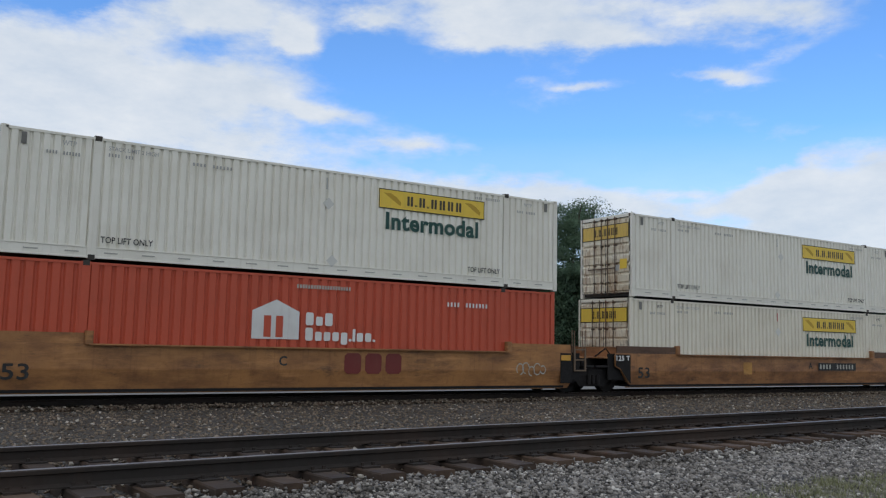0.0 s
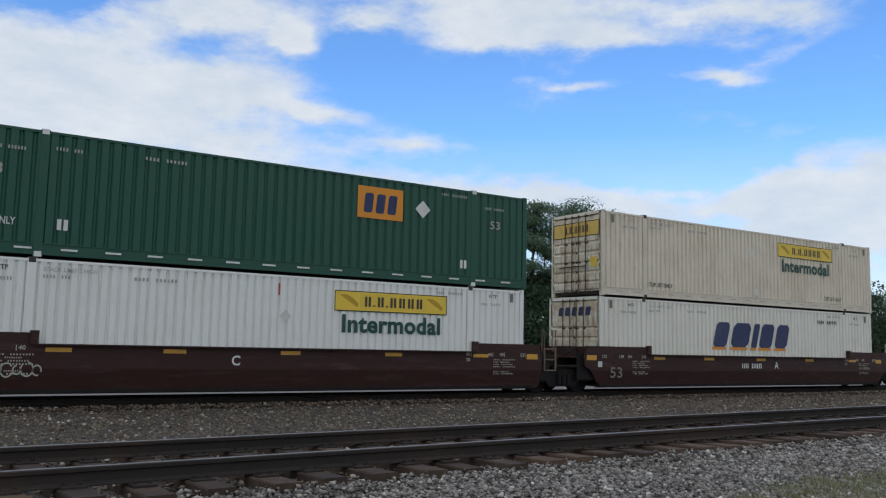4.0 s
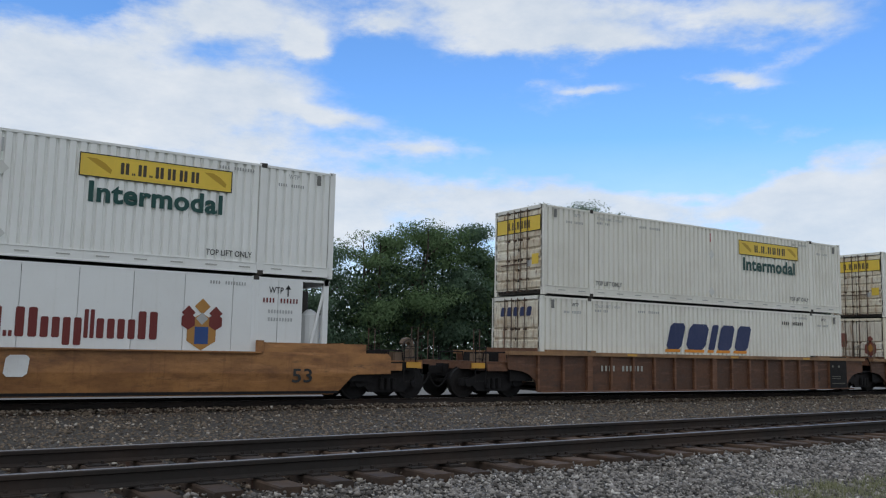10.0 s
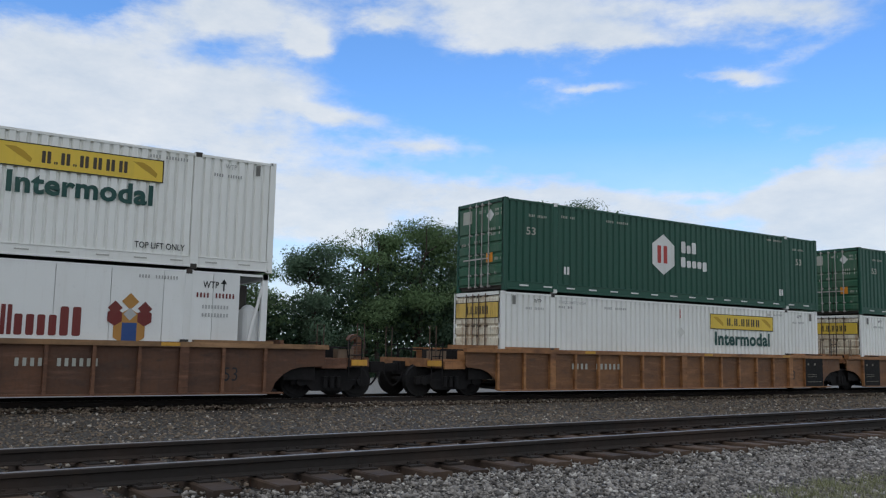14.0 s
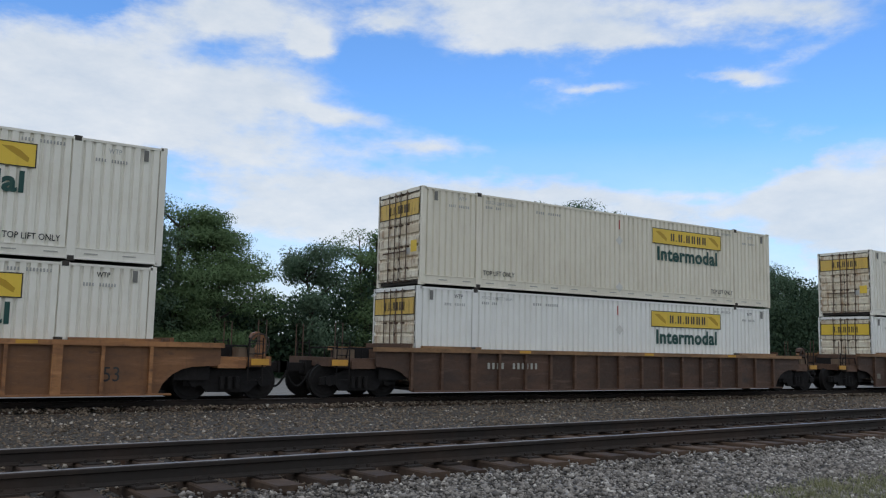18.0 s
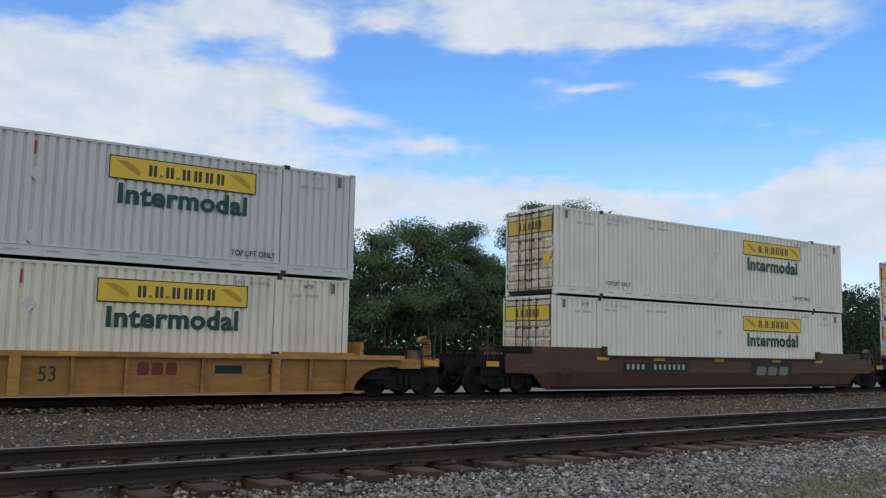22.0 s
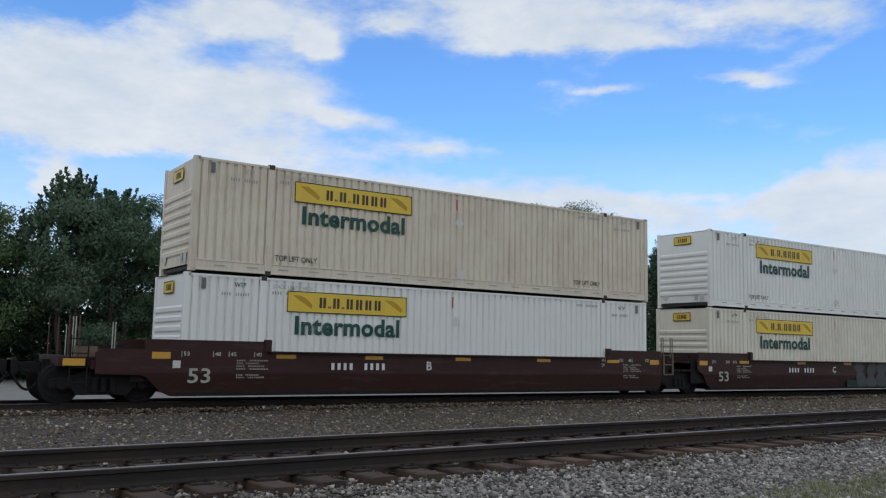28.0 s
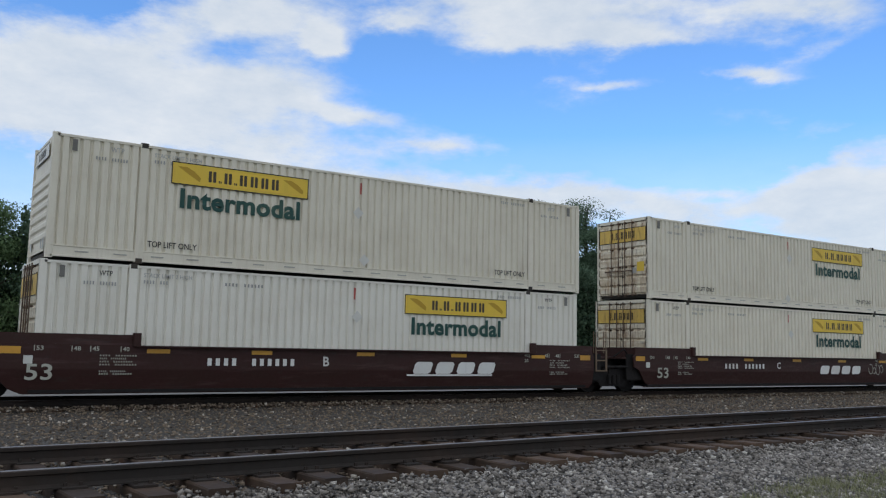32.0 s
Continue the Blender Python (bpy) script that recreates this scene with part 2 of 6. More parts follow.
def ground_mat():
    m, n, l, p = nodes_of("ground_gravel")
    tc = n.new("ShaderNodeTexCoord")
    sep = n.new("ShaderNodeSeparateXYZ")
    l.new(tc.outputs["Object"], sep.inputs[0])
    vor = n.new("ShaderNodeTexVoronoi")
    vor.inputs["Scale"].default_value = 22
    l.new(tc.outputs["Object"], vor.inputs["Vector"])
    cells = mixcol(n, l, "MIX", ramp(n, l, vor.outputs["Distance"], 0.1, 0.6), (0.17, 0.155, 0.135), (0.035, 0.03, 0.026))
    cells = mixcol(n, l, "MULTIPLY", ramp(n, l, noise_at(n, l, tc.outputs["Object"], 0.6, 5), 0.35, 0.75, 0, 0.8), cells, (0.6, 0.55, 0.5))
    # beyond the tracks: pale gravel road, then weeds and grass
    yy = n.new("ShaderNodeMath")
    yy.operation = "ADD"
    wob = ramp(n, l, noise_at(n, l, tc.outputs["Object"], 0.25, 3), 0, 1, -2.0, 2.0)
    l.new(sep.outputs[1], yy.inputs[0])
    l.new(wob, yy.inputs[1])
    road = mixcol(n, l, "MULTIPLY", ramp(n, l, noise_at(n, l, tc.outputs["Object"], 3, 6), 0.3, 0.8, 0, 0.6), (0.27, 0.26, 0.245), (0.6, 0.58, 0.55))
    grass = mixcol(n, l, "MIX", ramp(n, l, noise_at(n, l, tc.outputs["Object"], 1.4, 6), 0.35, 0.7), (0.045, 0.075, 0.02), (0.13, 0.13, 0.05))
    c = mixcol(n, l, "MIX", ramp(n, l, yy.outputs[0], 24.6, 26.2), cells, road)
    c = mixcol(n, l, "MIX", ramp(n, l, yy.outputs[0], 46, 50), c, grass)
    c = mixcol(n, l, "MIX", ramp(n, l, yy.outputs[0], 3.4, 2.0), c, grass)
    l.new(c, p.inputs["Base Color"])
    p.inputs["Roughness"].default_value = 0.9
    bump(n, l, p, vor.outputs["Distance"], 0.8, 0.03)


ground_mat()


def leaf_mat(name, lo, hi, through=0.25):
    m, n, l, p = nodes_of(name)
    geo = n.new("ShaderNodeNewGeometry")
    tc = n.new("ShaderNodeTexCoord")
    big = noise_at(n, l, tc.outputs["Object"], 0.35, 3)
    c = mixcol(n, l, "MIX", geo.outputs["Random Per Island"], lo, hi)
    c = mixcol(n, l, "MULTIPLY", ramp(n, l, big, 0.35, 0.7, 0, 0.6), c, (0.55, 0.65, 0.5))
    l.new(c, p.inputs["Base Color"])
    p.inputs["Roughness"].default_value = 0.7
    p.inputs["Specular IOR Level"].default_value = 0.12
    tr = n.new("ShaderNodeBsdfTranslucent")
    l.new(c, tr.inputs["Color"])
    mx = n.new("ShaderNodeMixShader")
    mx.inputs[0].default_value = through
    l.new(p.outputs[0], mx.inputs[1])
    l.new(tr.outputs[0], mx.inputs[2])
    l.new(mx.outputs[0], n["Material Output"].inputs["Surface"])


leaf_mat("leaf_dark", (0.095, 0.148, 0.100), (0.158, 0.230, 0.146), 0.30)
leaf_mat("leaf_mid", (0.115, 0.178, 0.084), (0.180, 0.260, 0.120), 0.32)
# conifer green, which also paints shade into the undergrowth
leaf_mat("leaf_pine_shade", (0.045, 0.080, 0.052), (0.08, 0.12, 0.068), 0.3)
leaf_mat("grass_blade", (0.17, 0.18, 0.08), (0.42, 0.40, 0.25), 0.3)


# ---- building helpers ----
def part(name, data, mat, parent, label="", kind=""):
    """One mesh object under a thing or a part. data: a bmesh or a mesh (which may be shared)."""
    if isinstance(data, bmesh.types.BMesh):
        data = finish(name, data)
    ob = new(name, data)
    if mat:
        if not data.materials:
            data.materials.append(None)
        ob.material_slots[0].link = "OBJECT"
        ob.material_slots[0].material = MATS[mat]
    ob.parent = parent
    if label or kind:
        tagged(ob, label, kind=kind)
    return ob


def finish(name, bm):
    bmesh.ops.recalc_face_normals(bm, faces=bm.faces)
    me = bpy.data.meshes.new(name)
    bm.to_mesh(me)
    bm.free()
    me.materials.append(None)
    return me


SHARED = {}


def shared(key, fn, *args):
    """The mesh that fn(bm, *args) builds, made once for each key."""
    if key not in SHARED:
        bm = bmesh.new()
        fn(bm, *args)
        SHARED[key] = finish(str(key[0]), bm)
    return SHARED[key]


def box(bm, x0, x1, y0, y1, z0, z1):
    v = [bm.verts.new((x, y, z)) for x in (x0, x1) for y in (y0, y1) for z in (z0, z1)]
    for f in ((0, 1, 3, 2), (4, 6, 7, 5), (0, 4, 5, 1), (2, 3, 7, 6), (0, 2, 6, 4), (1, 5, 7, 3)):
        bm.faces.new([v[i] for i in f])


def soft_box(bm, x0, x1, y0, y1, z0, z1, b=0.012):
    """A box with bevelled upright edges."""
    pts = [(x0 + b, y0), (x1 - b, y0), (x1, y0 + b), (x1, y1 - b), (x1 - b, y1), (x0 + b, y1), (x0, y1 - b), (x0, y0 + b)]
    lo = [bm.verts.new((x, y, z0)) for x, y in pts]
    hi = [bm.verts.new((x, y, z1)) for x, y in pts]
    bm.faces.new(lo)
    bm.faces.new(hi)
    for i in range(8):
        bm.faces.new((lo[i], lo[(i + 1) % 8], hi[(i + 1) % 8], hi[i]))


def plate(bm, outline, y0, y1):
    """An upright plate: an outline in x and z, thick from y0 to y1."""
    a = [bm.verts.new((x, y0, z)) for x, z in outline]
    b = [bm.verts.new((x, y1, z)) for x, z in outline]
    bm.faces.new(a)
    bm.faces.new(b[::-1])
    for i in range(len(a)):
        j = (i + 1) % len(a)
        bm.faces.new((a[i], b[i], b[j], a[j]))


def rod(bm, p, q, r, n=8, r2=None):
    p, q = Vector(p), Vector(q)
    rot = (q - p).to_track_quat("Z", "Y").to_matrix()
    ra, rb = [], []
    for i in range(n):
        a = 2 * math.pi * i / n
        d = rot @ Vector((math.cos(a), math.sin(a), 0))
        ra.append(bm.verts.new(p + d * r))
        rb.append(bm.verts.new(q + d * (r if r2 is None else r2)))
    bm.faces.new(ra)
    bm.faces.new(rb[::-1])
    for i in range(n):
        j = (i + 1) % n
        bm.faces.new((ra[i], rb[i], rb[j], ra[j]))


def tube(bm, pts, r, n=6):
    """One bent tube through the points."""
    pts = [Vector(p) for p in pts]
    rings = []
    for i, p in enumerate(pts):
        way = (pts[min(i + 1, len(pts) - 1)] - pts[max(i - 1, 0)]).normalized()
        side = way.cross(Vector((0.1, 1, 0.05))).normalized()
        up = way.cross(side)
        rings.append([bm.verts.new(p + (side * math.cos(2 * math.pi * k / n) + up * math.sin(2 * math.pi * k / n)) * r) for k in range(n)])
    bm.faces.new(rings[0])
    bm.faces.new(rings[-1][::-1])
    for a, b in zip(rings, rings[1:]):
        for k in range(n):
            j = (k + 1) % n
            bm.faces.new((a[k], b[k], b[j], a[j]))


def lettering(body, height, width=None, weight=0.02, shear=0.0):
    """Flat lettering that stands upright and faces -y, its lower left corner at the origin."""
    key = ("lettering", body, height, width, weight, shear)
    if key not in SHARED:
        cu = bpy.data.curves.new("lettering", "FONT")
        cu.body, cu.offset, cu.shear = body, weight, shear
        cu.resolution_u = 3
        cu.space_character = 1.0 + 1.6 * weight
        ob = bpy.data.objects.new("lettering", cu)
        scene.collection.objects.link(ob)
        me = bpy.data.meshes.new_from_object(ob.evaluated_get(bpy.context.evaluated_depsgraph_get()))
        bpy.data.objects.remove(ob)
        co = np.empty(len(me.vertices) * 3)
        me.vertices.foreach_get("co", co)
        co = co.reshape(-1, 3)
        lo, hi = co.min(0), co.max(0)
        k = height / (hi[1] - lo[1])
        kx = k if width is None else width / (hi[0] - lo[0])
        out = np.stack([(co[:, 0] - lo[0]) * kx, 0 * co[:, 0], (co[:, 1] - lo[1]) * k], 1)
        me.vertices.foreach_set("co", out.ravel())
        me.materials.clear()
        me.materials.append(None)
        me.update()
        SHARED[key] = me
    return SHARED[key]


def flat(bm, pts):
    """A painted patch facing -y; pts in x and z."""
    bm.faces.new([bm.verts.new((x, 0, z)) for x, z in pts])


def bars(w, h, n, slant=0.0, gap=0.34):
    """A row of plain upright blocks, standing for painted marks."""
    def make(bm):
        step = w / n
        for i in range(n):
            x0, x1 = i * step, i * step + step * (1 - gap)
            s = slant * h
            flat(bm, [(x0, 0), (x1, 0), (x1 + s, h), (x0 + s, h)])
    return shared(("bars", w, h, n, slant, gap), make)


def digits(w, h, n, fill=0.5):
    """Plain thin bars in two groups, standing for a painted number."""
    def make(bm):
        step = w / (n + 1.5)
        for i in range(n):
            x0 = (i + (1.5 if i >= 4 else 0)) * step
            flat(bm, [(x0, 0), (x0 + step * fill, 0), (x0 + step * fill, h), (x0, h)])
    return shared(("digits", w, h, n, fill), make)


def rhythm(w, h, pattern, slant=0.0, fill=0.72, split=False):
    """Plain blocks in a row: pattern gives each one's share of the width, its foot and its top."""
    def make(bm, x0, x1, z0, z1):
        spans = [(x0, x1)]
        if split and x1 - x0 > 0.3 * (z1 - z0):
            d = 0.41 * (x1 - x0)
            spans = [(x0, x0 + d), (x1 - d, x1)]
        for a0, a1 in spans:
            c = min(0.16 * (a1 - a0), 0.2 * (z1 - z0))
            pts = [(a0 + c, z0), (a1 - c, z0), (a1, z0 + c), (a1, z1 - c), (a1 - c, z1), (a0 + c, z1), (a0, z1 - c), (a0, z0 + c)]
            flat(bm, [(px + slant * pz, pz) for px, pz in pts])
    total = sum(p[0] for p in pattern)
    x, out = 0.0, []
    for share, foot, head in pattern:
        ww = w * share / total
        span = [round(v, 4) for v in (x + ww * (1 - fill) / 2, x + ww * (1 + fill) / 2, h * foot, h * head)]
        out.append(shared(("block", *span, slant, split), make, *span))
        x += ww
    return out


TALL, LOW, DOT = (1.0, 0.0, 1.0), (0.9, 0.0, 0.7), (0.4, 0.0, 0.2)
SIX = (TALL, DOT, TALL, DOT, TALL, TALL, TALL, TALL)
NINE = (TALL, DOT, TALL, DOT, TALL, LOW, (0.9, -0.25, 0.7), (0.5, 0.0, 1.0), LOW, LOW, TALL)


def mark(name, mesh, mat, parent, x, y, z, label="", rz=0):
    if isinstance(mesh, list):
        for i, m in enumerate(mesh):
            mark("mark_block", m, mat, parent, x, y, z, label if i == 0 else "", rz)
        return None
    small = name in ("small_print", "stencil_mark", "caption", "number", "tare_mark", "pocket_row")
    ob = part(name, mesh, mat, parent, label, "stuff" if small else "")
    ob.matrix_basis = pose(x, y, z, 0, 0, rz)
    return ob

# ---- setting ----
TRACK_Y = 22.42          # centre line of the train's track, rail heads at z = 0
NEAR_Y, NEAR_SLOPE, NEAR_Z = 7.653, math.tan(radians(3.109)), 0.43   # the nearer track


def ease(a, b, t):
    t = np.clip((t - a) / (b - a), 0, 1)
    return t * t * (3 - 2 * t)


def ground_z(x, y):
    """Height of the ballast and the land, for arrays x and y."""
    x, y = np.asarray(x, float), np.asarray(y, float)
    q = y - (NEAR_Y + NEAR_SLOPE * np.clip(x, -60, 200))
    z = 0.195 - 0.35 * ease(-1.3, -4.6, q)
    gap = np.maximum(TRACK_Y - 1.6 - (NEAR_Y + NEAR_SLOPE * np.clip(x, -60, 200)) - 1.6, 0.5)
    u = np.clip((q - 1.6) / gap, 0, 1)
    far = -0.43 * ease(0.0, 0.35, u)
    z = z + far - 0.12 * np.sin(np.pi * u)
    z = z - 0.22 * ease(TRACK_Y + 1.7, TRACK_Y + 3.5, y)
    z = z + 1.0 * ease(60, 400, y)
    return z


def sheet():
    def spread(edges):
        out = []
        for a, b, n in edges:
            out += list(np.linspace(a, b, n, endpoint=False))
        return np.array(out + [edges[-1][1]])
    xs = spread([(-2600, -200, 12), (-200, -20, 18), (-20, 40, 150), (40, 200, 60), (200, 2600, 20)])
    ys = spread([(-2600, -60, 12), (-60, 0, 12), (0, 27, 135), (27, 80, 40), (80, 2600, 20)])
    X, Y = np.meshgrid(xs, ys)
    Z = ground_z(X, Y)
    rng = np.random.default_rng(5)
    Z += np.where((np.abs(X) < 60) & (Y > 0) & (Y < 27), rng.normal(0, 0.006, X.shape), 0)
    nx, ny = len(xs), len(ys)
    i = np.arange(nx * ny).reshape(ny, nx)
    quads = np.stack([i[:-1, :-1], i[:-1, 1:], i[1:, 1:], i[1:, :-1]], -1).reshape(-1, 4)
    return raw_mesh("ground", np.stack([X, Y, Z], -1).reshape(-1, 3), quads)


def raw_mesh(name, verts, faces, normals=None):
    """A mesh straight from arrays; all faces have the same number of corners. normals: one for each vertex."""
    me = bpy.data.meshes.new(name)
    k = faces.shape[1]
    me.vertices.add(len(verts))
    me.vertices.foreach_set("co", np.asarray(verts, np.float32).ravel())
    me.loops.add(faces.size)
    me.loops.foreach_set("vertex_index", faces.astype(np.int32).ravel())
    me.polygons.add(len(faces))
    me.polygons.foreach_set("loop_start", np.arange(0, faces.size, k, dtype=np.int32))
    me.update(calc_edges=True)
    me.materials.append(None)
    if normals is not None:
        me.attributes.new("custom_normal", "FLOAT_VECTOR", "POINT").data.foreach_set("vector", np.asarray(normals, np.float32).ravel())
    return me


def blades(name, c, d, e, s, w, nor):
    """Leaf blades at c, along d and across e, each shaded with the spray that it belongs to (nor)."""
    turn = np.where((np.cross(e, d) * nor).sum(1) < 0, -1.0, 1.0)[:, None]
    e = e * turn
    v = np.stack([c - d * s * 0.5, c + e * s * w, c + d * s * 0.5, c - e * s * w], 1).reshape(-1, 3)
    return raw_mesh(name, v, np.arange(4 * len(c)).reshape(-1, 4), np.repeat(nor, 4, 0))


def unit(v):
    return v / (np.linalg.norm(v, axis=1)[:, None] + 1e-9)


tagged(part("ground", sheet(), "ground_gravel", None), "stony ground with dark gravel, a pale road and rough grass", "ground", kind="structure")


def stones(n, x0, x1, q0, q1, size, seed, track, lift=0.0):
    """Loose stones, each an uneven eight-sided lump; track: measured from the nearer track's line or from y."""
    rng = np.random.default_rng(seed)
    x = rng.uniform(x0, x1, n)
    q = rng.uniform(q0, q1, n)
    y = q + (NEAR_Y + NEAR_SLOPE * x if track else 0)
    base = np.array([(1, 0, 0), (-1, 0, 0), (0, 1, 0), (0, -1, 0), (0, 0, 1), (0, 0, -1)], float)
    tri = np.array([(0, 2, 4), (2, 1, 4), (1, 3, 4), (3, 0, 4), (2, 0, 5), (1, 2, 5), (3, 1, 5), (0, 3, 5)])
    s = size * np.clip(rng.lognormal(0, 0.32, n), 0.4, 1.7)
    v = base[None] * (s[:, None, None] * rng.uniform(0.55, 1.15, (n, 6, 3)))
    v += rng.normal(0, 0.22, (n, 6, 3)) * s[:, None, None]
    a, b = rng.uniform(0, 6.28, n), rng.uniform(-1, 1, n)
    ca, sa, cb, sb = np.cos(a), np.sin(a), np.cos(b), np.sin(b)
    vx, vy, vz = v[..., 0], v[..., 1], v[..., 2]
    vy, vz = vy * cb[:, None] - vz * sb[:, None], vy * sb[:, None] + vz * cb[:, None]
    vx, vy = vx * ca[:, None] - vy * sa[:, None], vx * sa[:, None] + vy * ca[:, None]
    vz = vz * 0.7
    z = ground_z(x, y) + s * rng.uniform(-0.1, 0.4, n) + lift * rng.uniform(0.2, 1.0, n)
    verts = np.stack([vx + x[:, None], vy + y[:, None], vz + z[:, None]], -1).reshape(-1, 3)
    faces = (tri[None] + 6 * np.arange(n)[:, None, None]).reshape(-1, 3)
    return raw_mesh("ballast", verts, faces)


for label, mat, args in (
        ("loose grey crushed-stone ballast beside the track", "stone_grey", (52000, -1, 13, -4.4, -1.15, 0.022, 11, True)),
        ("loose grey crushed-stone ballast beside the track", "stone_grey", (26000, 13, 50, -5.0, -1.22, 0.034, 12, True)),
        ("dusty brown ballast between the rails", "stone_brown", (12000, -4, 30, -1.2, 1.3, 0.024, 13, True)),
        ("grey ballast heaped against the ends of the ties", "stone_grey", (5200, -1, 26, -1.62, -1.14, 0.024, 16, True, 0.05)),
        ("brown ballast filling the bays between the ties", "stone_brown", (7000, -4, 26, -1.1, 1.3, 0.024, 17, True, 0.04)),
        ("dark ballast heaped against the ends of the far ties", "stone_brown", (9000, -8, 60, 20.85, 21.55, 0.034, 18, False, 0.10)),
        ("dusty brown ballast between the two tracks", "stone_brown", (36000, -8, 30, 1.25, 6.0, 0.027, 14, True)),
        ("dusty brown ballast between the two tracks", "stone_brown", (46000, -8, 60, 13.0, 21.02, 0.032, 15, False))):
    tagged(part("ballast", stones(*args), mat, None), label, "ballast", kind="stuff")


def rail_profile(bm, x0, x1, sign=1):
    """A flat-bottomed rail along x, its running surface at z = 0."""
    prof = [(-0.068, -0.14), (0.068, -0.14), (0.068, -0.130), (0.013, -0.110), (0.009, -0.045), (0.034, -0.034), (0.035, -0.008),
            (0.027, 0.0), (-0.027, 0.0), (-0.035, -0.008), (-0.034, -0.034), (-0.009, -0.045), (-0.013, -0.110), (-0.068, -0.130)]
    a = [bm.verts.new((x0, y, z)) for y, z in prof]
    b = [bm.verts.new((x1, y, z)) for y, z in prof]
    bm.faces.new(a)
    bm.faces.new(b[::-1])
    for i in range(len(a)):
        j = (i + 1) % len(a)
        bm.faces.new((a[i], b[i], b[j], a[j]))


def running(bm, x0, x1):
    """The strip of the rail head that wheels keep bright."""
    v = [bm.verts.new(p) for p in ((x0, -0.028, -0.001), (x1, -0.028, -0.001), (x1, -0.022, 0.003), (x0, -0.022, 0.003),
                                   (x0, 0.024, 0.003), (x1, 0.024, 0.003))]
    bm.faces.new((v[0], v[1], v[2], v[3]))
    bm.faces.new((v[3], v[2], v[5], v[4]))


def wood_tie(bm, seed):
    rng = random.Random(seed)
    h = 1.3
    n = 4
    rings = []
    for i in range(n + 1):
        y = -h + 2 * h * i / n
        w = 0.115 + rng.uniform(-0.008, 0.008)
        dz = rng.uniform(-0.012, 0.0)
        rings.append([bm.verts.new(p) for p in ((-w, y, -0.36), (-w, y, -0.195 + dz), (-w + 0.01, y, -0.182 + dz), (w - 0.008, y, -0.182 + dz),
                                                (w, y, -0.193 + dz), (w, y, -0.36))])
    bm.faces.new(rings[0])
    bm.faces.new(rings[-1][::-1])
    for a, b in zip(rings, rings[1:]):
        for i in range(6):
            j = (i + 1) % 6
            bm.faces.new((a[i], b[i], b[j], a[j]))


def tie_plate_mesh(bm):
    box(bm, -0.09, 0.09, -0.18, 0.18, -0.188, -0.172)
    for x in (-0.055, 0.055):
        for y in (-0.10, 0.10):
            box(bm, x - 0.012, x + 0.012, y - 0.012, y + 0.012, -0.172, -0.145)


def build_track(name, label, at, x0, x1, tx0, tx1, pitch, plates):
    """A track: rails, ties and their plates; at: pose of its centre line."""
    e = tagged(new(name), label, "railway track", kind="structure")
    e.matrix_basis = at
    for y in (-0.7525, 0.7525):
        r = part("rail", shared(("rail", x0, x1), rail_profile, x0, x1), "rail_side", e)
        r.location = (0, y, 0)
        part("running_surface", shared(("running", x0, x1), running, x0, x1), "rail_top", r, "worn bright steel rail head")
    rng = random.Random(name)
    ties, x = 0, tx0
    while x < tx1:
        t = part("tie", shared(("tie", ties % 6), wood_tie, ties % 6), "tie_wood", e)
        t.matrix_basis = pose(x + rng.uniform(-0.03, 0.03), rng.uniform(-0.06, 0.06), 0.038 + rng.uniform(-0.012, 0.006), 0, 0, rng.uniform(-1.8, 1.8))
        if plates and x < plates:
            for y in (-0.7525, 0.7525):
                part("tie_plate", shared(("tie_plate",), tie_plate_mesh), "rail_side", t).location = (0, y, 0)
        ties += 1
        x += pitch
    if x1 > tx1:
        bm = bmesh.new()
        k = 0
        while x < min(x1, tx1 + 120):
            box(bm, x - 0.115, x + 0.115, -1.3, 1.3, -0.36, -0.147)
            x += pitch
        part("far_ties", bm, "tie_wood", e, kind="stuff")


near_pose = pose(0, NEAR_Y, NEAR_Z, 0, 0, 3.109)
build_track("track_1", "empty railway track with rusty rails on worn wooden ties", near_pose, -40, 180, -6, 66, 0.49, 22)
build_track("track_2", "railway track on dark ballast under the passing train", pose(0, TRACK_Y, 0), -120, 700, -9, 90, 0.53, 0)


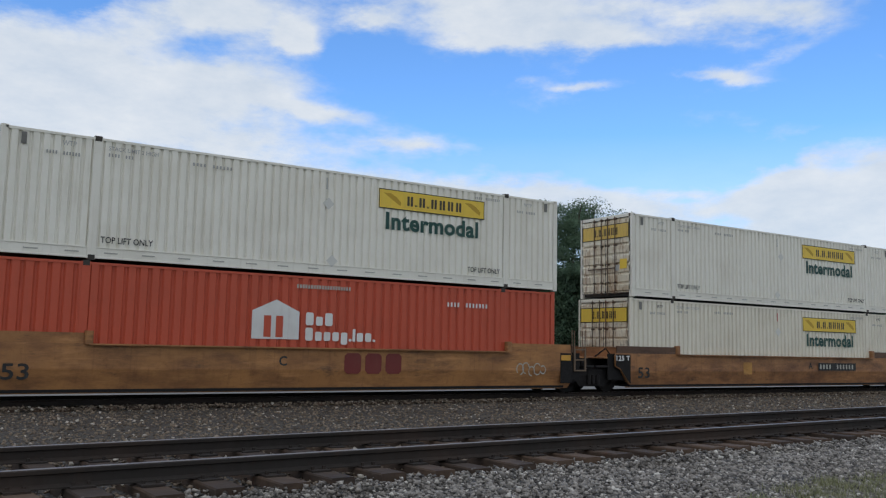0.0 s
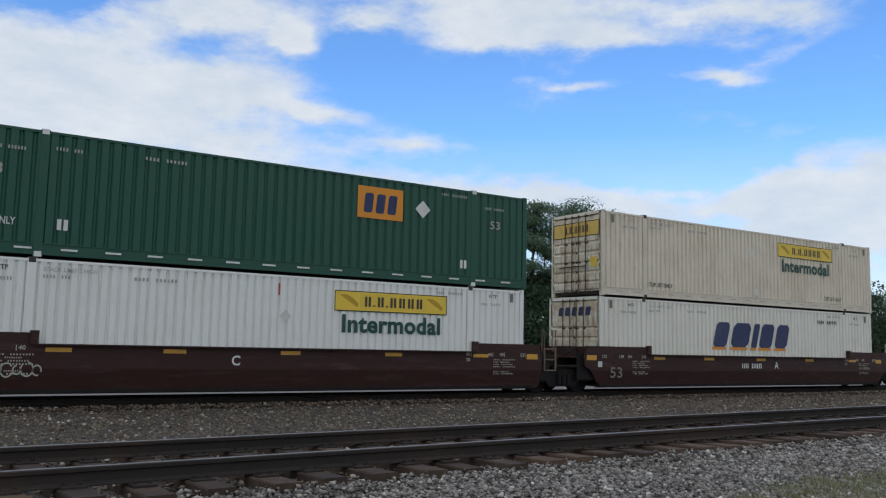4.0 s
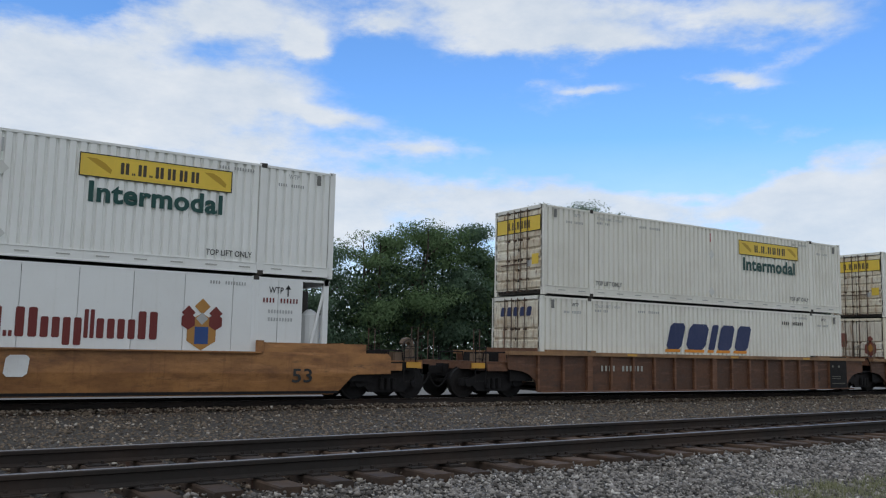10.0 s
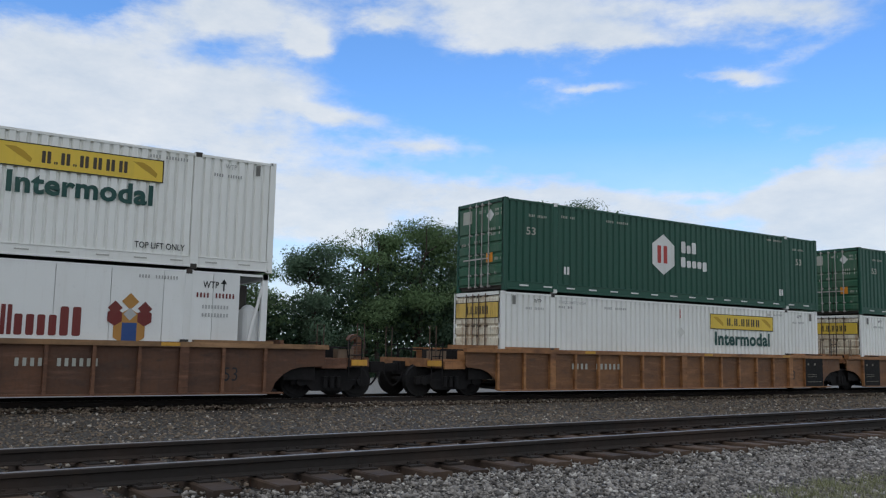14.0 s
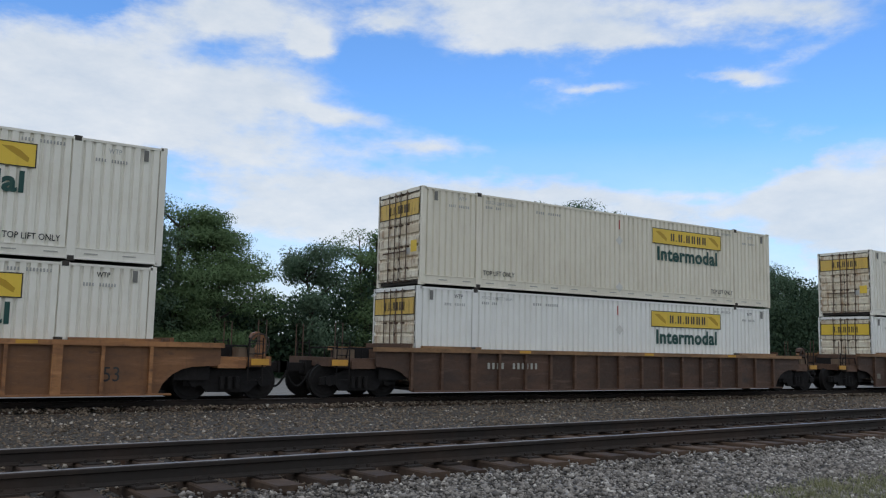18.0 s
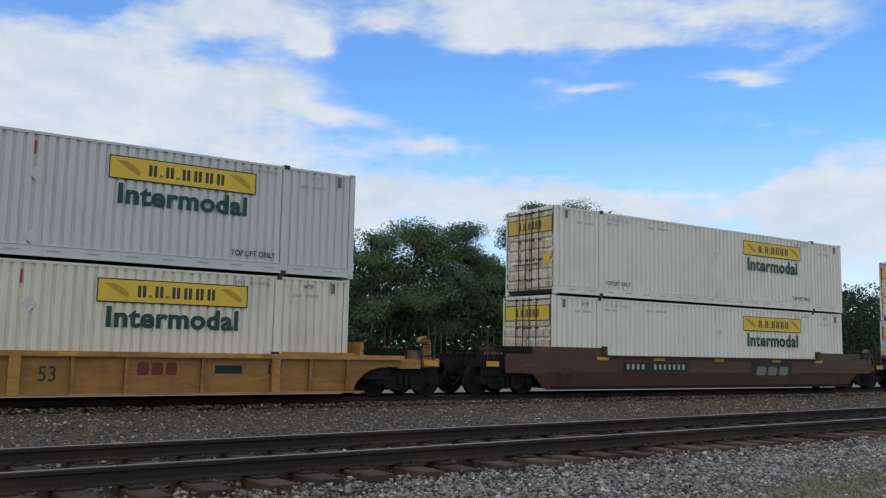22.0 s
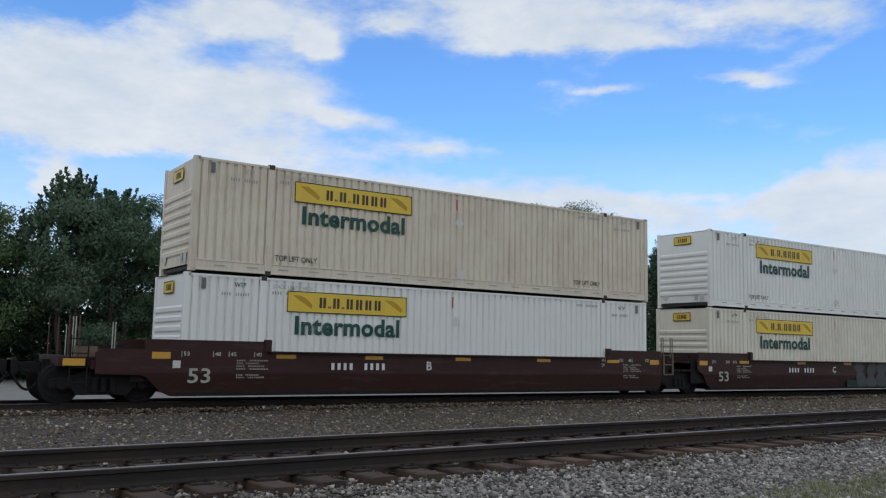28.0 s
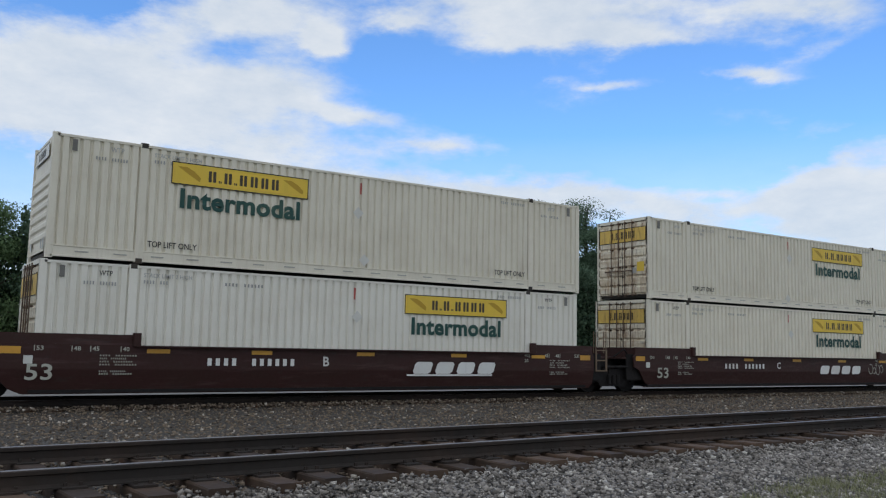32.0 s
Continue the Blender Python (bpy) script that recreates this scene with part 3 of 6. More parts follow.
# ---- sky ----
def cloud_mat():
    m, n, l, p = nodes_of("cloud")
    n.remove(p)
    tc = n.new("ShaderNodeTexCoord")
    nv = n.new("ShaderNodeVectorMath")
    nv.operation = "NORMALIZE"
    l.new(tc.outputs["Object"], nv.inputs[0])
    sep = n.new("ShaderNodeSeparateXYZ")
    l.new(nv.outputs[0], sep.inputs[0])

    def math_(op, a, b=None):
        x = n.new("ShaderNodeMath")
        x.operation = op
        for i, v in enumerate((a, b)):
            if v is None:
                continue
            if isinstance(v, (int, float)):
                x.inputs[i].default_value = v
            else:
                l.new(v, x.inputs[i])
        return x.outputs[0]
    az = math_("MULTIPLY", math_("ARCTAN2", sep.outputs[0], sep.outputs[1]), 57.2958)
    el = math_("MULTIPLY", math_("ARCSINE", sep.outputs[2]), 57.2958)
    # two scales of uneven warp
    comb = n.new("ShaderNodeCombineXYZ")
    l.new(math_("MULTIPLY", az, 0.055), comb.inputs[0])
    l.new(math_("MULTIPLY", el, 0.12), comb.inputs[1])
    n1 = noise_at(n, l, comb.outputs[0], 1.6, 9, 0.62)
    off = n.new("ShaderNodeVectorMath")
    l.new(comb.outputs[0], off.inputs[0])
    off.inputs[1].default_value = (7.3, 2.1, 4.0)
    n2 = noise_at(n, l, off.outputs[0], 2.2, 9, 0.65)
    n3 = noise_at(n, l, off.outputs[0], 7.0, 7, 0.6)
    wa = math_("ADD", az, math_("MULTIPLY", math_("SUBTRACT", n1, 0.5), 5.0))
    we = math_("ADD", el, math_("MULTIPLY", math_("SUBTRACT", n2, 0.5), 2.6))
    total = None
    # banks and gaps: azimuth, elevation, half widths, weight, slope
    for a0, e0, ra, re, wt, sl in BANKS:
        dx = math_("DIVIDE", math_("SUBTRACT", wa, a0), ra)
        dy = math_("DIVIDE", math_("SUBTRACT", math_("SUBTRACT", we, e0), math_("MULTIPLY", math_("SUBTRACT", wa, a0), sl)), re)
        r2 = math_("ADD", math_("MULTIPLY", dx, dx), math_("MULTIPLY", dy, dy))
        g = math_("MULTIPLY", math_("EXPONENT", math_("MULTIPLY", r2, -1.0)), wt * (0.72 if wt > 0 else 0.85))
        total = g if total is None else math_("ADD", total, g)
    wisps = math_("MULTIPLY", math_("SUBTRACT", n1, 0.50), 1.7)
    dens = math_("ADD", total, wisps)
    dens = math_("ADD", dens, math_("MULTIPLY", math_("SUBTRACT", n3, 0.5), 0.75))
    # unseen sky: denser cloud of the same kind, added to whiten the light
    away = ramp(n, l, math_("ABSOLUTE", math_("SUBTRACT", az, 33)), 34, 55, 0, 0.95)
    dens = math_("ADD", dens, math_("MAXIMUM", away, ramp(n, l, el, 26, 42, 0, 0.75)))
    alpha = n.new("ShaderNodeMapRange")
    alpha.interpolation_type = "SMOOTHSTEP"
    alpha.inputs[1].default_value, alpha.inputs[2].default_value = 0.10, 0.95
    l.new(dens, alpha.inputs[0])
    al = math_("MULTIPLY", alpha.outputs[0], 0.94)
    haze = ramp(n, l, el, 3, 14, 0.80, 0.0)
    al = math_("MAXIMUM", al, haze)
    shade = ramp(n, l, math_("ADD", n2, math_("MULTIPLY", n3, 0.4)), 0.45, 0.9, 0.0, 1.0)
    col = mixcol(n, l, "MIX", shade, (0.66, 0.755, 0.875), (0.905, 0.945, 0.985))
    em = n.new("ShaderNodeEmission")
    l.new(col, em.inputs[0])
    em.inputs[1].default_value = CLOUD_LIGHT
    tr = n.new("ShaderNodeBsdfTransparent")
    mx = n.new("ShaderNodeMixShader")
    l.new(al, mx.inputs[0])
    l.new(tr.outputs[0], mx.inputs[1])
    l.new(em.outputs[0], mx.inputs[2])
    l.new(mx.outputs[0], n["Material Output"].inputs["Surface"])


CLOUD_LIGHT = 1.06
BANKS = ((7.4, 17.3, 10.2, 2.91, 1.3, 0.16), (13.1, 14.7, 11.1, 2.23, 1.2, 0.11), (19.8, 20.9, 5.5, 1.87, 1.2, 0.1), (8.6, 14.1, 6.3, 2.33, 1.2, 0.13), (21.5, 16.9, 4.0, 1.41, 0.8, 0.08), (25.9, 15.2, 4.1, 0.72, 0.9, -0.14),
         (17.6, 18.7, 2.9, 1.17, -0.5, 0.11), (9.7, 20.5, 2.3, 0.51, -0.8, 0.17), (23.8, 19.8, 1.1, 0.91, 1.9, 0.07), (20.3, 12.7, 6.9, 1.62, 0.9, 0.07), (25.1, 10.6, 9.3, 2.21, 0.9, 0.05), (31.8, 13.4, 4.2, 0.66, 0.8, 0.03),
         (13.1, 11.5, 4.3, 0.83, -0.6, 0.09), (8.1, 10.0, 1.9, 1.21, 1.7, 0.1), (28.5, 21.1, 2.3, 0.7, 1, 0.05), (37.8, 22.1, 8.5, 1.91, 1.3, -0.01), (45.1, 20.0, 4.8, 0.9, 1.1, -0.05), (35.9, 20.2, 5.0, 0.88, 0.9, 0.01),
         (52.3, 21.3, 7.0, 1.4, 1.0, -0.1), (57.7, 20.1, 2.3, 1.13, 0.6, -0.12), (56.0, 18.3, 2.5, 0.53, 0.6, 0.25), (52.9, 17.3, 2.4, 0.55, 0.95, -0.08), (50.0, 17.3, 2.8, 0.28, 0.45, -0.06), (43.6, 17.2, 2.1, 0.36, 0.75, -0.03),
         (40.0, 17.9, 1.1, 0.29, 0.5, -0.01), (60.6, 17.6, 1.2, 0.32, 0.6, -0.13), (59.0, 9.8, 6.2, 2.36, 1.2, 0.27), (56.5, 11.2, 2.9, 0.82, 0.5, 0.36), (60.1, 6.9, 7.9, 3.35, 1.1, -0.04), (41.7, 10.1, 14.8, 1.11, 0.8, -0.0),
         (32.7, 8.2, 22.4, 2.06, 1, 0.02), (49.9, 9.8, 2.1, 0.36, -0.3, -0.03))
cloud_mat()


def dome(bm):
    bmesh.ops.create_uvsphere(bm, u_segments=48, v_segments=24, radius=4200)
    low = [v for v in bm.verts if v.co.z < -300]
    bmesh.ops.delete(bm, geom=low, context="VERTS")


bm_dome = bmesh.new()
dome(bm_dome)
clouds = tagged(part("cloud_backdrop", bm_dome, "cloud", None), "drifting white broken clouds across a blue sky", "clouds", kind="structure")

# ---- trees ----
def limb_mesh(bm, rng, height, spread, lean, trunks):
    """Trunk and limbs; returns the tips that carry leaves."""
    tips = []
    for k in range(trunks):
        ox, oy = (rng.uniform(-0.5, 0.5) * (trunks > 1), rng.uniform(-0.5, 0.5) * (trunks > 1))
        pts = [Vector((ox, oy, -0.4))]
        steps = 6
        dx, dy = rng.uniform(-1, 1) * lean, rng.uniform(-1, 1) * lean
        for i in range(1, steps + 1):
            t = i / steps
            pts.append(Vector((ox + dx * t * t * height * 0.3 + rng.uniform(-0.12, 0.12), oy + dy * t * height * 0.3 + rng.uniform(-0.12, 0.12), t * height * 0.9)))
        r0 = 0.013 * height + 0.05
        for i in range(steps):
            rod(bm, pts[i], pts[i + 1], r0 * (1 - i / steps * 0.85), 7, r0 * (1 - (i + 1) / steps * 0.85))
        tips.append(pts[-1])
        for i in range(int(15 / trunks) + 4):
            t = rng.uniform(0.14, 0.95)
            f = t * steps
            a = pts[int(f)].lerp(pts[min(int(f) + 1, steps)], f - int(f))
            ang = rng.uniform(0, 6.28)
            ln = spread * (1.05 - 0.75 * abs(t - 0.45)) * rng.uniform(0.6, 1.1)
            b = a + Vector((math.cos(ang) * ln, math.sin(ang) * ln, ln * rng.uniform(0.15, 0.7)))
            b.z = min(b.z, height)
            mid = a.lerp(b, 0.5) + Vector((0, 0, 0.12 * ln))
            rod(bm, a, mid, 0.05 * ln ** 0.5, 5, 0.03 * ln ** 0.5)
            rod(bm, mid, b, 0.03 * ln ** 0.5, 5, 0.012)
            tips += [b, mid, a.lerp(b, 0.75)]
            for _ in range(3):
                c = mid.lerp(b, rng.uniform(0.1, 0.9)) + Vector((rng.uniform(-1, 1), rng.uniform(-1, 1), rng.uniform(-0.3, 0.8))) * ln * 0.4
                rod(bm, mid, c, 0.02, 4, 0.008)
                tips.append(c)
    return tips


def leaf_mesh(rng, tips, per, radius, size, flat_k=None, plumes=()):
    """Sprays of small leaves round the tips, each leaf a folded blade."""
    t = np.repeat(np.array([tuple(p) for p in tips]), per, 0)
    n = len(t)
    off = rng.normal(0, 1, (n, 3))
    off *= (1.75 * radius * rng.uniform(0, 1, (n, 1)) ** 0.45) / np.linalg.norm(off, axis=1)[:, None]
    off *= np.array([1, 1, 0.6]) if flat_k is None else np.array([1.1, 1.1, flat_k])
    c = t + off
    c[:, 2] = np.maximum(c[:, 2], 0.15)
    nor = unit(off) * 0.75 + unit(c * np.array([1, 1, 0])) * 0.35 + np.array([0, 0, 0.40])
    # each blade faces out and up from its spray, loosely
    out = off / radius + rng.normal(0, 0.55, (n, 3)) + np.array([0, 0, 0.55])
    if plumes:
        # upright shoots: leaves spring outwards along a tapering axis
        foot, head, wide = (np.array([p[k] for p in plumes]) for k in range(3))
        m = 90
        t = np.clip((rng.integers(0, 7, (len(plumes), m, 1)) + rng.normal(0.4, 0.22, (len(plumes), m, 1))) / 7, 0, 1)
        a = rng.uniform(0, 6.283, (len(plumes), m, 1))
        r = wide[:, None, None] * np.minimum(1, 3.2 * (t + 0.1)) * (1 - t) ** 0.6 * rng.uniform(0.35, 1, (len(plumes), m, 1))
        side = np.concatenate([np.cos(a), np.sin(a), 0.5 + 0 * a], 2)
        c = np.concatenate([c, (foot[:, None] + (head - foot)[:, None] * t + side * r).reshape(-1, 3)])
        out = np.concatenate([out, np.cross((side + np.array([0, 0, 0.6])).reshape(-1, 3), rng.normal(0, 1, (side.size // 3, 3)))])
        nor = np.concatenate([nor, (side + np.array([0, 0, 0.4]) + 0.7 * unit(foot * np.array([1, 1, 0]))[:, None]).reshape(-1, 3)])
        spring = (side + np.array([0, 0, 0.6]) + rng.normal(0, 0.25, side.shape)).reshape(-1, 3)
        n = len(c)
    out /= np.linalg.norm(out, axis=1)[:, None]
    d = np.cross(out, rng.normal(0, 1, (n, 3)))
    long = np.ones(n)
    if plumes:
        d[-len(spring):] = spring
        long[-len(spring):] = 0.20 / size
    d /= np.linalg.norm(d, axis=1)[:, None]
    e = np.cross(out, d)
    e /= np.linalg.norm(e, axis=1)[:, None] + 1e-6
    s = (size * long * rng.uniform(0.6, 1.35, n))[:, None]
    return blades("crown", c, d, e, s, 0.34, unit(nor + rng.normal(0, 0.28, (n, 3))))


def tree(x, y, height, spread, mat, seed, label, lean=0.25, trunks=1, per=190, clump=0.55, size=0.165, up=0.0, flat_k=None):
    rng = random.Random(seed)
    e = tagged(new("tree"), label, "tree", "trees behind the tracks")
    e.matrix_basis = pose(x, y, float(ground_z(x, y)))
    bm = bmesh.new()
    plumes = []
    tips = limb_mesh(bm, rng, height * (0.89 if up else 1), spread, lean, trunks)
    part("trunk", bm, "bark", e)
    if up:
        # upright plumes that break the outline
        for _ in range(120):
            a, r = rng.uniform(0, 6.28), spread * rng.uniform(0.05, 1.1)
            top = height * (1.0 - 0.24 * (r / spread) ** 2) * rng.uniform(0.84, 1.0)
            tall = rng.uniform(0.9, 2.0)
            way = Vector((math.cos(a), math.sin(a), 0))
            plumes.append((tuple(way * r * 0.85 + Vector((0, 0, top - tall))), tuple(way * (r * 0.85 + 0.3 * r / spread) + Vector((rng.uniform(-0.45, 0.45), rng.uniform(-0.3, 0.3), top))), rng.uniform(0.15, 0.30)))
    part("crown", leaf_mesh(np.random.default_rng(seed), tips, per, clump, size, flat_k, plumes), mat, e)
    return e


def pine(x, y, height, spread, seed, label):
    """A conifer: a straight trunk with tiers of drooping boughs."""
    rng = random.Random(seed)
    e = tagged(new("tree"), label, "tree", "trees behind the tracks")
    e.matrix_basis = pose(x, y, float(ground_z(x, y)))
    bm = bmesh.new()
    rod(bm, (0, 0, -0.4), (0, 0, height), 0.2, 7, 0.03)
    tips = [Vector((0, 0, height))]
    z = height * 0.12
    while z < height * 0.98:
        r = spread * (1 - z / height) ** 0.8 + 0.15
        for k in range(6):
            a = rng.uniform(0, 6.28)
            q = Vector((math.cos(a) * r, math.sin(a) * r, z - 0.1 * r + rng.uniform(-0.2, 0.2)))
            rod(bm, (0, 0, z), q, 0.03, 4, 0.01)
            tips += [q, q * 0.6 + Vector((0, 0, z * 0.4))]
        z += 0.5
    part("trunk", bm, "bark", e)
    part("crown", leaf_mesh(np.random.default_rng(seed), tips, 80, 0.36, 0.14), "leaf_pine_shade", e)


DARK, MID = "dark green broadleaf tree in full leaf beside the railway", "mid green feathery-leaved tree in full leaf"
for args, kw in (
        ((1.2, 47, 9.0, 3.2, "leaf_mid", 1, MID), dict(per=230, size=0.12)),
        ((4.6, 46, 8.6, 2.4, "leaf_mid", 2, MID), dict(trunks=2, lean=0.3, clump=0.7, flat_k=0.45, per=230, size=0.12)),
        ((8.2, 45, 10.5, 2.5, "leaf_dark", 3, DARK), dict(trunks=3, lean=0.35, up=1.2, per=215, size=0.12)),
        ((6.6, 50, 8.4, 3.4, "leaf_dark", 21, DARK), dict(per=110, trunks=2, clump=0.85, size=0.14)),
        ((10.5, 46, 10.1, 2.4, "leaf_dark", 4, DARK), dict(trunks=3, lean=0.35, up=1.0, per=215, size=0.12)),
        ((13.4, 46, 9.7, 2.8, "leaf_mid", 5, MID), dict(trunks=2, clump=0.7, flat_k=0.36, size=0.115, per=300)),
        ((16.0, 47, 8.8, 2.5, "leaf_mid", 6, MID), dict(trunks=2, clump=0.7, flat_k=0.36, size=0.115, per=270)),
        ((19.2, 50, 7.2, 1.9, "leaf_mid", 7, MID), dict(per=75, clump=0.55, flat_k=0.4, size=0.13)),
        ((22.4, 48, 8.2, 2.4, "leaf_dark", 8, DARK), dict(per=170, size=0.13)),
        ((26.6, 49, 10.1, 2.4, "leaf_mid", 9, DARK), dict(trunks=2, per=170, clump=0.65, flat_k=0.4, size=0.13)),
        ((30.2, 49, 11.2, 2.9, "leaf_mid", 10, MID), dict(trunks=2, per=240, clump=0.75, flat_k=0.42, size=0.13)),
        ((33.6, 50, 11.2, 2.7, "leaf_dark", 11, DARK), dict(trunks=2, per=230, clump=0.75, flat_k=0.42, size=0.13)),
        ((36.9, 50, 10.1, 2.1, "leaf_mid", 22, MID), dict(per=220, clump=0.65, flat_k=0.42, size=0.13)),
        ((40.8, 50, 13.9, 2.5, "leaf_dark", 12, DARK), dict(per=230, clump=0.65, flat_k=0.42, size=0.14)),
        ((38.9, 50.6, 9.6, 1.7, "leaf_dark", 41, DARK), dict(per=170, clump=0.65, flat_k=0.42, size=0.14)),
        ((42.9, 50.5, 11.6, 1.9, "leaf_dark", 42, DARK), dict(per=180, clump=0.65, flat_k=0.42, size=0.14)),
        ((44.6, 51, 14.6, 2.6, "leaf_dark", 23, DARK), dict(per=230, clump=0.7, flat_k=0.42, size=0.14)),
        ((49.0, 52, 15.0, 2.7, "leaf_dark", 13, DARK), dict(per=260, clump=0.9, trunks=2, lean=0.15, size=0.15)),
        ((51.8, 54, 15.0, 2.0, "leaf_dark", 25, DARK), dict(per=200, clump=0.7, flat_k=0.45, size=0.15)),
        ((54.2, 53, 12.9, 2.7, "leaf_dark", 14, DARK), dict(per=200, trunks=2, size=0.15)),
        ((59.6, 53, 10.9, 2.6, "leaf_dark", 15, DARK), dict(per=200, trunks=2, size=0.15)),
        ((63.4, 54, 10.0, 2.7, "leaf_dark", 16, DARK), dict(per=200, trunks=2, size=0.15)),
        ((71.6, 53, 11.8, 2.7, "leaf_dark", 24, DARK), dict(per=200, trunks=2, clump=0.7, size=0.16)),
        ((76.6, 55, 10.6, 3.2, "leaf_dark", 17, DARK), dict(per=150, trunks=2, clump=0.7, size=0.17)),
        ((83.0, 58, 11.0, 3.8, "leaf_dark", 18, DARK), dict(per=100, trunks=2, clump=0.7, size=0.18)),
        ((93.0, 60, 10.4, 4.0, "leaf_dark", 19, DARK), dict(per=85, trunks=2, clump=0.7, size=0.2)),
        ((106.0, 62, 10.0, 4.4, "leaf_dark", 20, DARK), dict(per=85, trunks=2, clump=0.7, size=0.2))):
    tree(*args, **kw)
pine(57.0, 51.5, 11.6, 2.2, 31, "dark pointed conifer standing behind the railway")
pine(68.8, 52, 12.9, 2.6, 32, "tall dark conifer with an uneven top")


def thicket():
    """Dense undergrowth and far woods under and behind the trees."""
    rng = np.random.default_rng(77)
    n = 190000
    x = rng.uniform(-14, 118, n)
    y = 47 + rng.uniform(0, 9, n) + np.clip(x - 50, 0, 100) * 0.08
    top = 5.2 + 0.8 * np.sin(x * 0.5) + 1.2 * np.sin(x * 0.23 + 1) + 0.6 * np.sin(x * 1.7) + np.clip(x - 25, 0, 25) * 0.12
    z = ground_z(x, y) + top * rng.uniform(0, 1, n) ** 1.15
    c = np.stack([x, y, z], 1)
    d = rng.normal(0, 1, (n, 3))
    d /= np.linalg.norm(d, axis=1)[:, None]
    e = np.cross(d, rng.normal(0, 1, (n, 3)))
    e /= np.linalg.norm(e, axis=1)[:, None]
    s = (0.27 * rng.uniform(0.6, 1.3, n))[:, None]
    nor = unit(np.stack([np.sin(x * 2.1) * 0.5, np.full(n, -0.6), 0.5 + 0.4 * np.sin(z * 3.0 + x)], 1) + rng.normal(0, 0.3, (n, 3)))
    return blades("undergrowth", c, d, e, s, 0.4, nor)


# brush wears the conifers' dark green: shade under the trees put into its colour
tagged(part("undergrowth", thicket(), "leaf_pine_shade", None), "dense undergrowth and brush below the trees, its green darkened for shade", "undergrowth", kind="stuff")


def grass_mesh():
    """Tufts of grass blades at the verge."""
    rng = np.random.default_rng(9)
    n = 12000
    tuft = rng.integers(0, 420, n)
    tx = rng.uniform(5.6, 13.5, 420)
    ty = 5.36 + (tx - 7) * 0.07 - np.abs(rng.normal(0, 0.5, 420)) - np.clip(7.4 - tx, 0, 4) * 0.3
    x = tx[tuft] + rng.normal(0, 0.06, n)
    y = ty[tuft] + rng.normal(0, 0.06, n)
    z = ground_z(x, y) - 0.01
    h = rng.uniform(0.03, 0.10, n)
    a = rng.uniform(0, 6.28, n)
    lx, ly = np.cos(a) * h * 0.5, np.sin(a) * h * 0.5
    w = 0.005
    px, py = -np.sin(a) * w, np.cos(a) * w
    v = np.stack([np.stack([x - px, y - py, z], 1), np.stack([x + px, y + py, z], 1), np.stack([x + lx, y + ly, z + h], 1)], 1).reshape(-1, 3)
    return raw_mesh("grass", v, np.arange(3 * n).reshape(-1, 3))


tagged(part("grass", grass_mesh(), "grass_blade", None), "short green and straw-coloured grass tufts in the gravel verge", "grass", kind="stuff")


def house(x, y):
    e = tagged(new("house"), "grey house with a dark gabled roof half hidden by trees", "house")
    e.matrix_basis = pose(x, y, float(ground_z(x, y)), 0, 0, 20)
    bm = bmesh.new()
    plate(bm, [(-4, -0.5), (4, -0.5), (4, 3.0), (0, 5.6), (-4, 3.0)], 0, 9)
    part("wall", bm, "house_wall", e)
    for s in (-1, 1):
        bm = bmesh.new()
        plate(bm, [(s * 4.5, 2.75), (s * 4.5, 2.95), (0, 5.95), (0, 5.72)], -0.5, 9.5)
        part("roof", bm, "house_roof", e)
    for wx in (-2.0, 1.2):
        bm = bmesh.new()
        box(bm, wx, wx + 0.9, -0.05, -0.004, 1.0, 2.3)
        part("window", bm, "ink_navy", e)


house(20.5, 62)

# ---- containers ----
CL, CW, CH = 16.154, 1.295, 2.896
POST = 2.06
FACE = -CW - 0.006


def ribbed_wall(bm, pitch, depth, side, x0=0.16, x1=CL - 0.16):
    """Upright trapezoid corrugation between the rails."""
    n = int((x1 - x0) / pitch)
    p = (x1 - x0) / n
    yo, yi = side * (CW - 0.012), side * (CW - 0.012 - depth)
    xs = []
    for i in range(n):
        a = x0 + i * p
        xs += [(a, yi), (a + p * 0.16, yi), (a + p * 0.30, yo), (a + p * 0.86, yo)]
    xs.append((x1, yi))
    lo = [bm.verts.new((x, y, 0.30)) for x, y in xs]
    hi = [bm.verts.new((x, y, CH - 0.07)) for x, y in xs]
    for i in range(len(xs) - 1):
        bm.faces.new((lo[i], lo[i + 1], hi[i + 1], hi[i]))


def rail_bar(bm, s):
    """The bottom rail: a channel with two lips."""
    prof = [(0, 0.30), (0, 0.275), (0.016, 0.268), (0.016, 0.075), (0, 0.068), (0, 0.03), (0.07, 0.03), (0.07, 0.305)]
    a = [bm.verts.new((0.1, s * (CW - o), z)) for o, z in prof]
    b = [bm.verts.new((CL - 0.1, s * (CW - o), z)) for o, z in prof]
    bm.faces.new(a)
    bm.faces.new(b[::-1])
    for i in range(len(a)):
        j = (i + 1) % len(a)
        bm.faces.new((a[i], b[i], b[j], a[j]))


def front_wall(bm, x, way):
    """End wall with level ribs; way: the side that it faces."""
    zs = [(0.17, 0)]
    z = 0.42
    while z < 2.1:
        zs += [(z, 0), (z + 0.05, 0.035), (z + 0.14, 0.035), (z + 0.19, 0)]
        z += 0.245
    zs += [(2.2, 0), (CH - 0.07, 0)]
    a = [bm.verts.new((x + way * (o - 0.03), -CW + 0.14, z)) for z, o in zs]
    b = [bm.verts.new((x + way * (o - 0.03), CW - 0.14, z)) for z, o in zs]
    for i in range(len(zs) - 1):
        bm.faces.new((a[i], b[i], b[i + 1], a[i + 1]))


